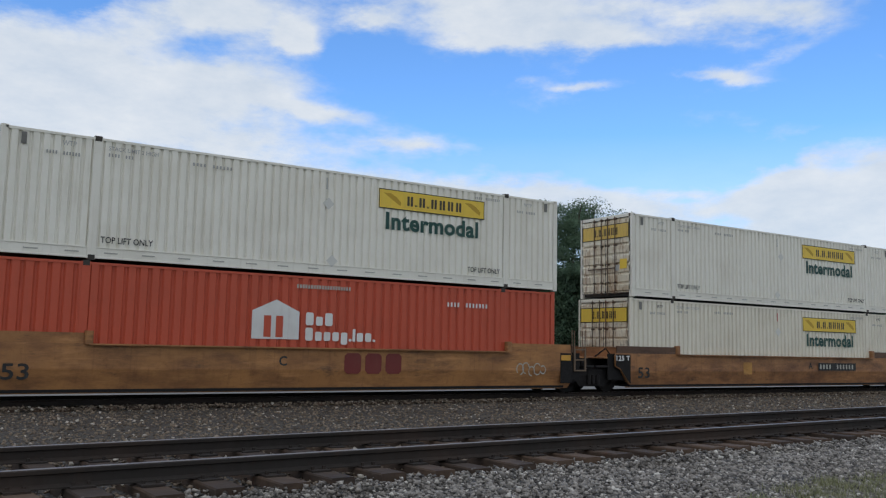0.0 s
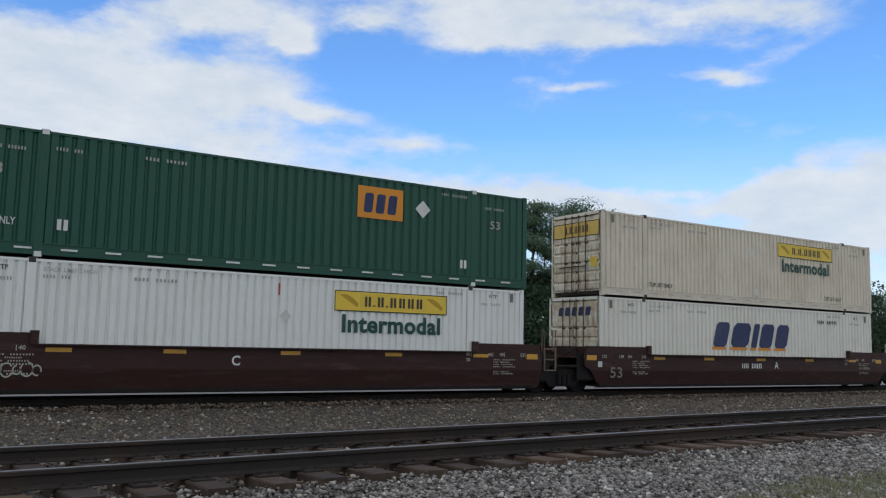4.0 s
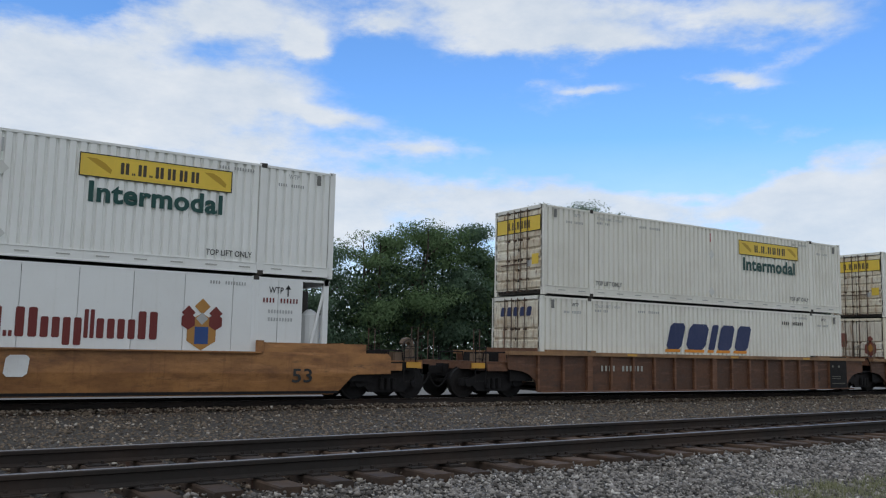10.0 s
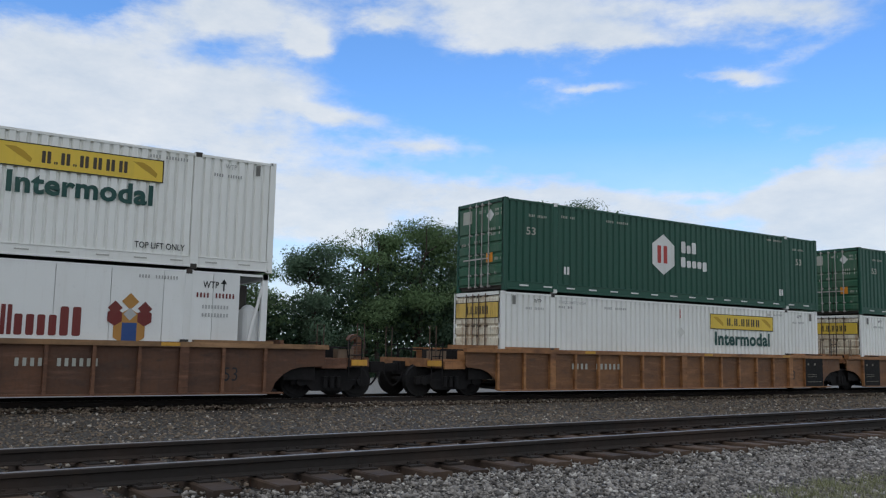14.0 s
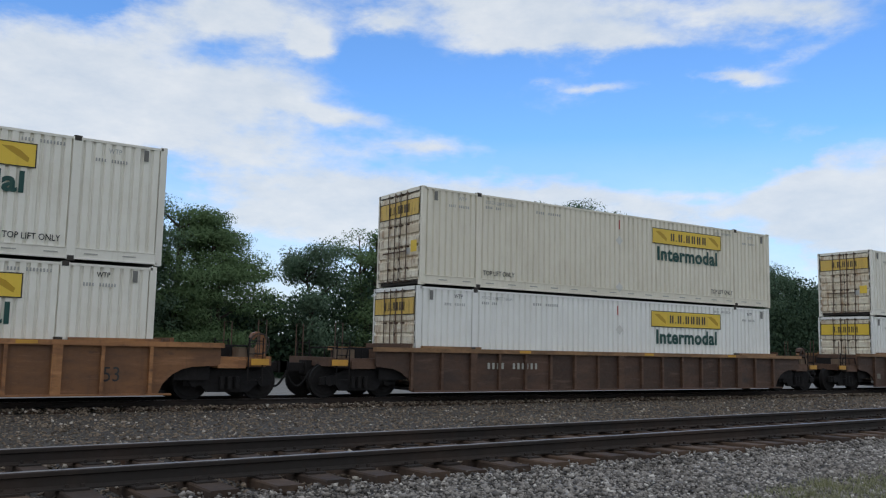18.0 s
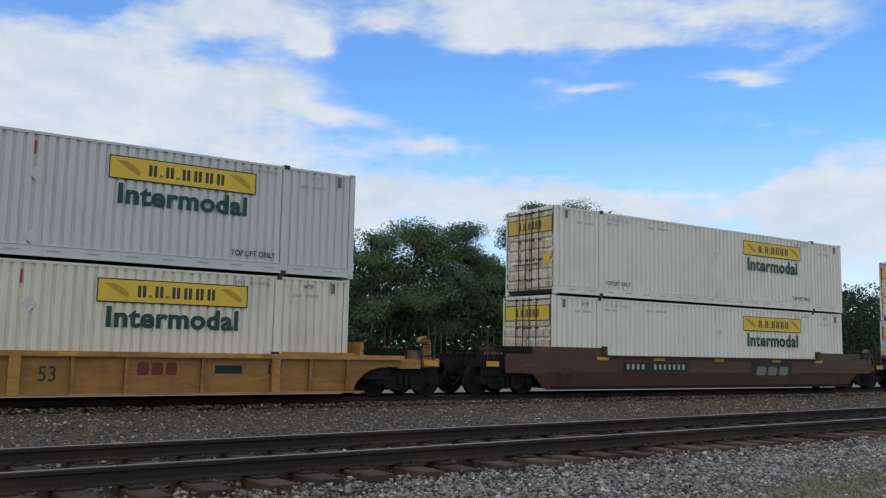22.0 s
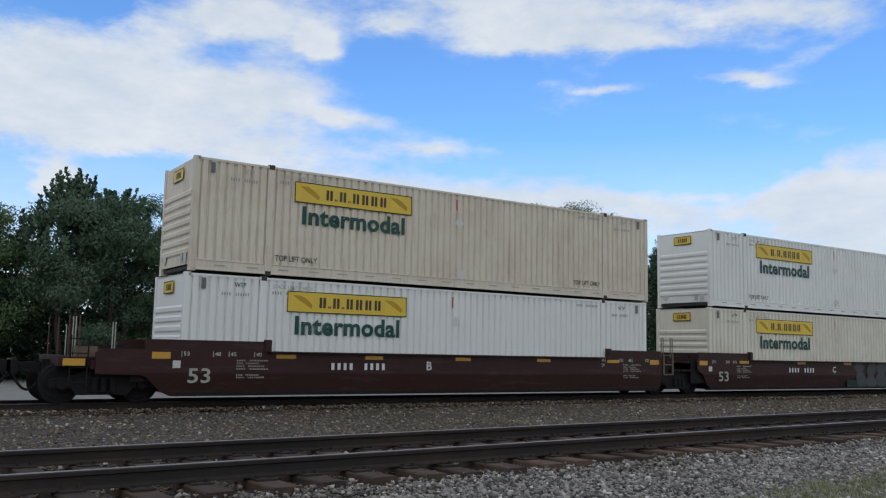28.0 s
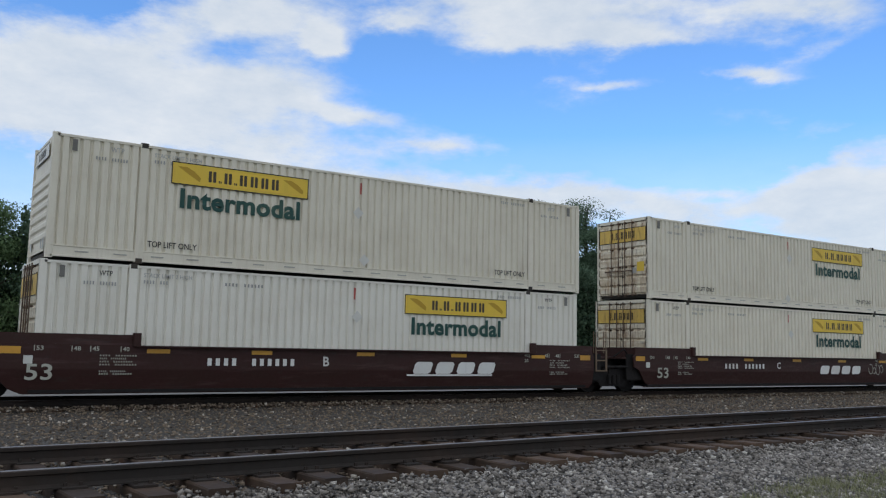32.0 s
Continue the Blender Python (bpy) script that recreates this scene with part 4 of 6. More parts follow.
def door_leaf(bm, s):
    """One door leaf on the end at x = 0, with pressed panels."""
    y0, y1 = (-CW + 0.10, -0.012) if s < 0 else (0.012, CW - 0.10)
    zs = []
    for z0, z1 in ((0.24, 0.42), (0.54, 0.76), (0.88, 1.10), (1.22, 1.44), (1.56, 1.78), (1.90, CH - 0.20)):
        zs += [(z0 - 0.04, 0.04), (z0, 0.0), (z1, 0.0), (z1 + 0.04, 0.04)]
    zs = [(0.16, 0.04)] + zs + [(CH - 0.12, 0.04)]
    a = [bm.verts.new((x, y0, z)) for z, x in zs]
    b = [bm.verts.new((x, y1, z)) for z, x in zs]
    back = [bm.verts.new((0.07, y, z)) for y, z in ((y0, 0.16), (y1, 0.16), (y1, CH - 0.12), (y0, CH - 0.12))]
    for i in range(len(zs) - 1):
        bm.faces.new((a[i], b[i], b[i + 1], a[i + 1]))
    bm.faces.new(back)
    bm.faces.new((a[0], b[0], back[1], back[0]))
    bm.faces.new((a[-1], b[-1], back[2], back[3]))
    bm.faces.new(a + [back[3], back[0]])
    bm.faces.new(b + [back[2], back[1]])


def lock_rod(bm):
    rod(bm, (-0.045, 0, 0.10), (-0.045, 0, CH - 0.06), 0.018, 6)
    for z in (0.12, 0.5, 1.14, 1.8, CH - 0.16):
        box(bm, -0.06, 0.045, -0.04, 0.04, z, z + 0.05)
    box(bm, -0.075, -0.045, -0.02, 0.30, 1.0, 1.04)


def casting_mesh(bm, w=0.18):
    soft_box(bm, -w / 2, w / 2, -0.005, 0.16, 0, 0.12, 0.02)


def hex_mark(bm, r):
    flat(bm, [(r * math.sin(k * math.pi / 3) * 0.9, r * math.cos(k * math.pi / 3)) for k in range(6)])


def house_mark(bm):
    flat(bm, [(0, 0), (1.3, 0), (1.3, 0.72), (0.65, 1.02), (0, 0.72)])


def logo_panel(bm, w, h):
    box(bm, 0, w, -0.004, 0.002, 0, h)


def logo_rim(bm, w, h):
    t = 0.025
    for x0, x1, z0, z1 in ((0, w, 0, t), (0, w, h - t, h), (0, t, t, h - t), (w - t, w, t, h - t)):
        flat(bm, [(x0, z0), (x1, z0), (x1, z1), (x0, z1)])


def scroll_mark(bm, w, h):
    """The ornament at a panel's end: a swept wedge."""
    flat(bm, [(0, h), (w * 0.5, h * 0.45), (w * 0.95, 0), (w, h * 0.3), (w * 0.7, h * 0.75), (w * 0.4, h)])


def logo(parent, x, z, y, mat, w=3.66, h=0.56, rz=0, big=True):
    lp = mark("logo_panel", shared(("logo_panel", w, h), logo_panel, w, h), mat, parent, x, y, z, "yellow company panel with dark marks" if "yellow" in mat else ("rust-streaked yellow company panel" if "faded" in mat else "faded white company panel"), rz)
    mark("rim", shared(("logo_rim", w, h), logo_rim, w, h), "ink_black", lp, 0, -0.006, 0)
    if big:
        mark("name_plate", shared(("line", w * 0.60, h * 0.72), line, w * 0.60, h * 0.72), mat, lp, w * 0.21, -0.0055, h * 0.14)
    mark("company_mark", rhythm(w * 0.54, h * 0.50, SIX, fill=0.66, split=True), "ink_print", lp, w * 0.24, -0.008, h * 0.25, "row of plain dark blocks")
    if big:
        for sx in (0.04, 0.80):
            mark("ornament", shared(("scroll", w), scroll_mark, w * 0.16, h * 0.6), "logo_dark_yellow", lp, w * sx, -0.006, h * 0.2)
    return lp


def arrow(bm):
    flat(bm, [(-0.018, 0), (0.018, 0), (0.018, 0.20), (-0.018, 0.20)])
    flat(bm, [(-0.08, 0.18), (0.08, 0.18), (0, 0.30)])


def diamond(bm, r):
    flat(bm, [(0, -r), (r, 0), (0, r), (-r, 0)])


def pocket_row(bm, green):
    """The row of drain slots along the bottom rail."""
    for i in range(16 if green else 18):
        x = 0.6 + i * 0.97 if green else 0.62 + i * 0.86
        w, h = (0.36, 0.045) if green else (0.30, 0.03)
        flat(bm, [(x, 0), (x + w, 0), (x + w, h), (x, h)])


def vent_slot(bm):
    """A small hooded air vent with three slots."""
    box(bm, 0, 0.11, -0.02, 0.0, 0.0, 0.27)
    for z in (0.04, 0.12, 0.20):
        box(bm, 0.015, 0.095, -0.03, -0.018, z, z + 0.03)


def line(bm, w, h):
    flat(bm, [(0, 0), (w, 0), (w, h), (0, h)])


CONTAINERS = dict(
    panelled=("white corrugated steel shipping container with yellow company panel", "box_white"),
    slanted=("pale corrugated shipping container with slanted navy marks", "box_white"),
    reefer=("smooth white refrigerated container with maroon marks", "reefer_white"),
    badged=("dark green corrugated shipping container with orange panel", "box_green"),
    hexagon=("dark green corrugated shipping container with white hexagon mark", "box_green"),
    housed=("orange-red corrugated shipping container with white house mark", "box_red"))
SHADE = dict(box_white="off-white", box_bright="bright white", box_cream="cream", box_tan="dirty tan", box_grey="light grey")


def container(kind, tone, nose_left, upper, extra, rng):
    """A 53-foot domestic container; its left end at x = 0, its base at z = 0."""
    label, mat = CONTAINERS[kind]
    green = kind in ("badged", "hexagon")
    if tone:
        mat = tone
    if kind == "panelled":
        label = SHADE[mat] + " corrugated shipping container with yellow company panel"
    label += ", stacked above" if upper else ", in a well"
    e = tagged(new("shipping_container"), label, "container", "containers on the train")
    reefer = kind == "reefer"
    xe = 15.40 if reefer else CL
    pitch, depth = (0.275, 0.048) if green or kind == "housed" else (0.222, 0.05)
    for s in (-1, 1):
        if reefer:
            x = 0.12
            while x < xe - 0.05:
                x1 = min(x + 1.216, xe)
                y0, y1 = sorted((s * (CW - 0.004), s * (CW - 0.03)))
                part("side_panel", shared(("side_panel", s, round(x, 2)), box, x + 0.006, x1 - 0.006, y0, y1, 0.14, CH - 0.06), mat, e)
                x = x1
        else:
            part("side_wall", shared(("side_wall", s, pitch), ribbed_wall, pitch, depth, s), mat, e)
        y0, y1 = sorted((s * CW, s * (CW - 0.07)))
        part("top_rail", shared(("top_rail", s), box, 0.1, CL - 0.1, y0, y1, CH - 0.085, CH - 0.025), mat, e)
        part("bottom_rail", shared(("bottom_rail", s), rail_bar, s), mat, e)
        for x in (POST, CL - POST):
            part("lifting_post", shared(("post", s, x), soft_box, x - 0.10, x + 0.10, y0 - 0.004 * (s < 0), y1 + 0.004 * (s > 0), 0.02, CH - 0.01), mat, e)
            for z in (-0.012, CH - 0.108):
                c = part("lift_casting", shared(("casting",), casting_mesh), "casting" if not green else "ink_white", e)
                c.matrix_basis = pose(x, s * (CW + 0.006), z, 0, 0, 0 if s < 0 else 180)
        for x in (0.0, CL - 0.16):
            part("corner_post", shared(("corner", s, x), soft_box, x, x + 0.16, y0 - 0.08 * (s > 0), y1 + 0.08 * (s < 0), 0, CH), mat, e)
    mark("pocket_row", shared(("pocket_row", green), pocket_row, green), "ink_slot" if not green else "ink_white", e, 0, FACE, 0.15)
    roof = part("roof", shared(("roof", xe), box, 0.05, xe, -CW + 0.07, CW - 0.07, CH - 0.06, CH - 0.03), "roof_white" if not green and kind != "housed" else mat, e)
    part("floor", shared(("floor", xe), box, 0.07, xe, -CW + 0.07, CW - 0.07, 0.05, 0.14), "casting", e)
    # ends
    xd, turn = (CL, 180) if nose_left else (0, 0)
    door_mat = "door_green" if green else ("door_white" if not reefer else "door_panel")
    for s in (-1, 1):
        d = part("door", shared(("door", s), door_leaf, s), door_mat, e)
        d.matrix_basis = pose(xd, 0, 0, 0, 0, turn)
        for y in (0.16, 0.52) if s > 0 else (-0.52, -0.16):
            part("lock_rod", shared(("lock_rod",), lock_rod), "rod_rust" if not green else "rod_steel", d).location = (0, y, 0)
    for y0, y1, z0, z1 in ((-CW + 0.085, -CW + 0.10, 0.14, CH - 0.1), (CW - 0.10, CW - 0.085, 0.14, CH - 0.1), (-0.012, 0.012, 0.14, CH - 0.1), (-CW + 0.1, CW - 0.1, CH - 0.125, CH - 0.11), (-CW + 0.1, CW - 0.1, 0.14, 0.16)):
        bm = bmesh.new()
        box(bm, 0.0, 0.04, y0, y1, z0, z1)
        part("gasket", bm, "casting", e).matrix_basis = pose(xd, 0, 0, 0, 0, turn)
    part("door_header", shared(("header", xd), box, xd - 0.08 if xd else 0.0, xd if xd else 0.08, -CW + 0.07, CW - 0.07, CH - 0.12, CH), mat, e)
    xn, way = (0, -1) if nose_left else (xe, 1)
    part("front_wall", shared(("front", xn), front_wall, xn, way), mat, e)
    if reefer:
        for s in (-1, 1):
            bm = bmesh.new()
            rod(bm, (15.45, s * (CW - 0.05), 0.12), (16.02, s * (CW - 0.05), CH - 0.3), 0.04, 6)
            part("brace", bm, mat, e)
        part("end_rail", shared(("end_rail",), box, CL - 0.16, CL, -CW, CW, CH - 0.16, CH), mat, e)
        bm = bmesh.new()
        soft_box(bm, 15.42, 15.75, -0.9, 0.9, 0.9, 2.6, 0.05)
        part("cooling_unit", bm, "casting", e)
        bm = bmesh.new()
        for k, (r, z0, z1) in enumerate(((0.30, 0.16, 1.95), (0.24, 1.95, 2.06), (0.14, 2.06, 2.11))):
            rod(bm, (15.78, -0.92, z0), (15.78, -0.92, z1), r, 16, (0.30, 0.24, 0.14, 0.05)[k + 1 if k else 0])
        part("fuel_tank", bm, "tank_white", e, "pale rounded tank")
        bm = bmesh.new()
        box(bm, 15.4, CL, -CW + 0.02, CW - 0.02, 0.06, 0.16)
        part("sill", bm, mat, e)
    # painted marks on the side that faces the path
    if not green:
        if nose_left:
            logo(e, -0.004, 2.36, 0.92, "logo_pale", 1.84, 0.36, -90, False) if nose_left == 2 else logo(e, -0.004, 2.40, 0.42, "logo_yellow", 0.84, 0.32, -90, False)
            mark("nameplate", shared(("line", 0.16, 0.22), line, 0.16, 0.22), "ink_grey", e, -0.004, -0.55, 0.24, "small grey plate", -90)
            mark("nameplate", shared(("line", 0.2, 0.3), line, 0.2, 0.3), "ink_faint", e, -0.004, -0.8, 0.22, "small grey plate", -90)
            mark("emblem", shared(("diamond", 0.17), diamond, 0.17), "ink_faint", e, -0.004, 0.85, 0.40, "round faded emblem", -90)
        elif kind != "reefer" and kind != "slanted":
            logo(e, -0.008, 2.06, 1.16, "logo_pale" if extra == "pale" else rng.choice(["logo_yellow", "logo_faded", "logo_faded"]), 2.32, 0.52, -90, False)
            if upper:
                mark("notice", shared(("line", 0.34, 0.34), line, 0.34, 0.34), "logo_yellow", e, -0.008, -0.72, 0.98, "small yellow notice", -90)
                mark("notice", shared(("line", 0.22, 0.20), line, 0.22, 0.20), "ink_grey", e, -0.008, -0.46, 0.92, "small grey notice", -90)
        elif kind == "slanted":
            mark("company_mark", rhythm(1.7, 0.3, (TALL,) * 5, 0.2), "ink_navy", e, -0.008, 0.85, 2.25, "dark slanted blocks", -90)
        else:
            mark("company_mark", shared(("line", 0.5, 0.9), line, 0.56, 0.62), "ink_brick", e, -0.008, 1.04, 1.62, "faded maroon emblem", -90)
            mark("crest", shared(("hex", 0.34), hex_mark, 0.34), "ink_brick", e, -0.008, -0.62, 1.55, "faded maroon crest of plain shapes", -90)
            mark("mantle", shared(("diamond", 0.19), diamond, 0.19), "ink_gold", e, -0.010, -0.62, 1.58, "", -90)
            mark("mantle", shared(("diamond", 0.15), diamond, 0.15), "ink_brick", e, -0.008, -0.62, 1.98, "", -90)
            mark("mantle", shared(("diamond", 0.22), diamond, 0.22), "ink_navy", e, -0.008, -0.62, 1.05, "", -90)
            mark("caption", bars(0.62, 0.14, 5), "ink_maroon", e, -0.008, 1.06, 0.98, "", -90)
    else:
        mark("emblem", shared(("line", 0.5, 0.42), line, 0.5, 0.42), "ink_orange" if kind == "badged" else "ink_haze", e, -0.006, 0.95, 2.22, "small painted emblem", -90)
        mark("placard", shared(("diamond", 0.2), diamond, 0.2), "ink_white", e, -0.006, -0.55, 2.4, "white diamond placard", -90)
        for y, z, w in ((0.05, 2.5, 0.35), (-0.8, 2.5, 0.36), (-0.8, 2.36, 0.36), (-0.5, 1.9, 0.6), (-0.5, 1.74, 0.6), (1.0, 1.5, 0.4), (0.3, 1.55, 0.3), (-0.8, 0.95, 0.34), (-0.8, 0.5, 0.1)):
            mark("caption", digits(w, 0.09, 5), "ink_haze", e, -0.006, y, z, "", -90)
        mark("notice", shared(("line", 0.34, 0.3), line, 0.34, 0.3), "ink_orange", e, -0.006, -0.35, 0.9, "orange notice", -90)
    if kind == "panelled":
        x = 2.72 if nose_left else 9.58
        logo(e, x, 2.01, FACE, "logo_pale" if extra == "pale" else "logo_yellow")
        mark("lettering", lettering("Intermodal", 0.50, 3.2, 0.034), "ink_green", e, x + 0.24, FACE - 0.002, 1.42, "large green lettering")
        if extra == "badge":
            b = mark("badge", shared(("logo_panel", 2.15, 0.46), logo_panel, 2.15, 0.46), "ink_royal", e, 2.2, FACE, 2.02, "navy blue badge")
            mark("company_mark", rhythm(1.1, 0.26, (TALL,) * 5), "ink_white", b, 0.5, -0.008, 0.1, "plain white blocks")
            mark("caption", bars(2.1, 0.09, 22, gap=0.3), "ink_black", e, 2.2, FACE, 1.84)
        for z in (1.9, 0.42):
            mark("placard_holder", shared(("diamond", 0.17), diamond, 0.17), "ink_pale", e, 8.05 + rng.uniform(-0.15, 0.15), FACE, z + rng.uniform(-0.1, 0.1))
        mark("stripe", shared(("line", 0.045, 0.32), line, 0.045, 0.32), rng.choice(["ink_red", "ink_red", "ink_grey"]), e, 7.95, FACE, 2.34)
    if kind in ("panelled", "slanted"):
        for x in (1.28, 14.78):
            mark("lettering", lettering("WTP", 0.12, 0.30, 0.01), "ink_grey" if upper else "ink_black", e, x, FACE, 2.58)
        for x in (2.24, CL - 3.5):
            mark("lettering", lettering("TOP LIFT ONLY", 0.15, 1.2, 0.01), "ink_black", e, x, FACE, 0.40)
        for x in (0.42, CL - 0.56):
            mark("vent", shared(("vent",), vent_slot), "vent_dark", e, x, FACE, 2.50)
    if kind != "housed":
        pale = "print_soft" if not green else "ink_haze"
        if not green:
            mark("lettering", lettering("STACK LIMIT 2 HIGH", 0.10, 1.15, 0.01), "ink_grey", e, 2.3, FACE, 2.60)
        for x, z, w, k in ((2.3, 2.45, 0.6, 7), (4.3, 2.50, 1.05, 10), (12.9, 2.62, 0.95, 12), (0.95, 2.36, 0.75, 10), (14.5, 2.36, 0.75, 10))[1 if reefer else 0:3 if reefer else 5]:
            mark("small_print", digits(w, 0.08, k), pale, e, x, FACE, z)
    if kind == "slanted":
        mark("company_mark", rhythm(4.6, 0.92, (TALL, (1.35, 0, 1), (0.45, 0, 1), TALL, TALL), 0.30, 0.8), "ink_navy", e, 5.55, FACE, 1.30, "large slanted navy blocks")
        mark("shadow_line", rhythm(4.6, 0.10, (TALL, (1.35, 0, 1), (0.45, 0, 1), TALL, TALL), 0.30, 0.8), "ink_orange", e, 5.50, FACE, 1.20)
        mark("number", digits(1.4, 0.13, 10), "ink_black", e, 12.2, FACE, 2.36)
    if kind == "reefer":
        mark("company_mark", rhythm(1.55, 0.24, (TALL,) * 4, 0.0, 0.84, True), "ink_blue", e, 2.55, FACE, 2.22, "blue blocks")
        mark("company_mark", rhythm(1.65, 0.24, (TALL,) * 5, 0.0, 0.84, True), "ink_navy", e, 4.15, FACE, 2.22, "navy blocks")
        mark("caption", bars(3.2, 0.07, 30), "ink_navy", e, 2.55, FACE, 2.08)
        mark("company_mark", rhythm(4.6, 0.66, NINE, 0.0, 0.86, True), "ink_maroon", e, 7.1, FACE, 1.20, "maroon blackletter-like blocks")
        c = mark("crest", shared(("crest",), line, 0.34, 0.42), "ink_royal", e, 12.57, FACE - 0.004, 1.12, "painted crest of plain shapes")
        mark("mantle", shared(("hex", 0.46), hex_mark, 0.46), "ink_gold", c, 0.17, 0.003, 0.30)
        mark("mantle", shared(("diamond", 0.20), diamond, 0.20), "ink_gold", c, 0.17, 0.002, 0.92)
        mark("mantle", shared(("diamond", 0.15), diamond, 0.15), "ink_grey", c, 0.17, -0.002, 0.62)
        for dx in (-0.17, 0.51):
            mark("supporter", shared(("supporter",), hex_mark, 0.21), "ink_maroon", c, dx, -0.002, 0.55)
            mark("supporter", shared(("diamond", 0.17), diamond, 0.17), "ink_maroon", c, dx, -0.003, 0.76)
        for x, wx, ax in ((0.55, 1.30, 1.80), (14.3, 14.45, 14.98)):
            mark("number", digits(1.0, 0.12, 10), "ink_maroon" if extra != "length" else "ink_grey", e, x, FACE, 2.22)
            mark("lettering", lettering("WTP", 0.17, 0.40, 0.01), "ink_black", e, wx, FACE, 2.46)
            mark("arrow", shared(("arrow",), arrow), "ink_black", e, ax, FACE, 2.40)
        for z in (1.95, 1.75):
            mark("tare_mark", bars(0.7, 0.09, 9, 0, 0.42), "ink_grey", e, 14.45, FACE, z)
        if extra == "length":
            mark("lettering", lettering("53 ft", 0.34, 0.62, 0.012), "ink_black", e, 0.72, FACE, 1.98)
            mark("lettering", lettering("XHC", 0.34, 0.62, 0.012), "ink_black", e, 0.72, FACE, 1.50)
    if kind == "badged":
        b = mark("badge", shared(("logo_panel", 1.47, 0.90), logo_panel, 1.47, 0.90), "ink_orange", e, 10.1, FACE, 1.70, "orange badge with dark blocks")
        mark("company_mark", rhythm(1.15, 0.55, (TALL,) * 3, 0.1), "ink_navy", b, 0.13, -0.008, 0.16)
        mark("placard", shared(("diamond", 0.26), diamond, 0.26), "ink_white", e, 12.25, FACE, 2.13)
    if kind == "hexagon":
        h = mark("hexagon_mark", shared(("hex", 0.72), hex_mark, 0.72), "ink_white", e, 7.06, FACE, 1.62, "white hexagon emblem")
        mark("emblem", bars(0.62, 0.62, 2, 0, 0.4), "ink_red", h, -0.31, -0.003, -0.31)
        mark("company_mark", rhythm(0.85, 0.42, (TALL, LOW, TALL), 0, 0.76), "ink_white", e, 7.95, FACE, 1.75)
        mark("company_mark", rhythm(1.45, 0.36, (TALL, LOW, LOW, LOW, (0.9, -0.25, 0.7)), 0, 0.76), "ink_white", e, 7.92, FACE, 1.24)
    if green:
        for x in (0.85, 14.7):
            mark("lettering", lettering("53", 0.25, 0.38, 0.015), "ink_haze", e, x, FACE, 1.78)
        for x, z in ((2.42, 0.62), (13.6, 0.5)):
            mark("small_print", bars(0.28, 0.25, 2), "ink_white", e, x, FACE, z)
        if kind == "badged":
            mark("lettering", lettering("TOP LIFT ONLY", 0.17, 1.2, 0.01), "ink_white", e, 0.36, FACE, 0.66)
    if kind == "housed":
        h = mark("house_mark", shared(("house_mark",), house_mark), "ink_white", e, 6.1, FACE, 1.2, "white house-shaped emblem")
        mark("emblem", bars(0.66, 0.55, 2, 0, 0.4), "box_red", h, 0.32, -0.003, 0.05)
        mark("company_mark", rhythm(0.85, 0.34, (TALL, LOW, TALL), 0, 0.76), "ink_white", e, 7.55, FACE, 1.58)
        mark("company_mark", rhythm(2.15, 0.34, (TALL, LOW, LOW, LOW, (0.9, -0.25, 0.7), DOT, (0.4, 0, 1), LOW, LOW, DOT), 0, 0.76), "ink_white", e, 7.55, FACE, 1.18)
        mark("number", digits(1.5, 0.13, 11), "ink_white", e, 12.05, FACE, 2.26)
        mark("small_print", bars(1.6, 0.1, 20), "ink_haze", e, 7.3, FACE, 2.55)
    return e


# ---- well cars ----
WHEEL_R = 0.457
END = 1.3


def side_sheet(bm, s, left, right, top, bent):
    """The car's side: well in the middle, raised ends, sloping up over the trucks."""
    lo = 0.17
    if left == "c" and bent:
        o = [(-0.35, lo), (-0.60, 0.28), (-0.95, 0.62), (-1.1, 0.67), (-2.1, 0.69), (-2.12, top - 0.1), (-2.0, top)]
    elif left == "c":
        o = [(-0.20, lo), (-0.30, 0.34), (-0.46, 0.54), (-0.66, 0.70), (-0.92, 0.80), (-1.45, 0.86), (-1.5, 0.9), (-1.5, top)]
    elif not bent:
        o = [(-0.26, lo), (-0.40, 0.40), (-0.58, 0.58), (-0.86, 0.75), (-1.2, 0.81), (-1.45, 0.84), (-1.45, top)]
    else:
        o = [(-0.05, lo), (-0.35, 0.36), (-0.70, 0.76), (-0.92, 0.86), (-0.95, top - 0.1), (-0.88, top)]
    if right == "c" and bent:
        o += [(CL + 1.68, top), (CL + 1.78, top - 0.1), (CL + 1.78, 0.71), (CL + 0.75, 0.69), (CL + 0.6, 0.64), (CL + 0.28, 0.28), (CL + 0.1, lo)]
    elif right == "c":
        o += [(CL + 1.5, top), (CL + 1.5, 0.9), (CL + 1.4, 0.86), (CL + 0.8, 0.83), (CL + 0.55, 0.77), (CL + 0.32, 0.64), (CL + 0.12, 0.44), (CL, lo)]
    elif bent:
        o += [(CL + 0.45, top), (CL + 0.5, top - 0.1), (CL + 0.5, 0.3), (CL + 0.38, lo)]
    else:
        o += [(CL + 1.13, top), (CL + 1.13, 0.84), (CL + 0.9, 0.82), (CL + 0.46, 0.74), (CL + 0.16, 0.55), (CL, 0.38), (CL - 0.08, lo)]
    y0, y1 = sorted((s * 1.40, s * 1.345))
    plate(bm, o, y0, y1)
    if bent:
        # the lower half of the side folds in towards the floor
        for z in (0.74, 0.70):
            bmesh.ops.bisect_plane(bm, geom=bm.verts[:] + bm.edges[:] + bm.faces[:], plane_co=(0, 0, z), plane_no=(0, 0, 1))
        for v in bm.verts:
            v.co.y -= s * 0.12 * max(0.0, (0.72 - v.co.z) / 0.55)


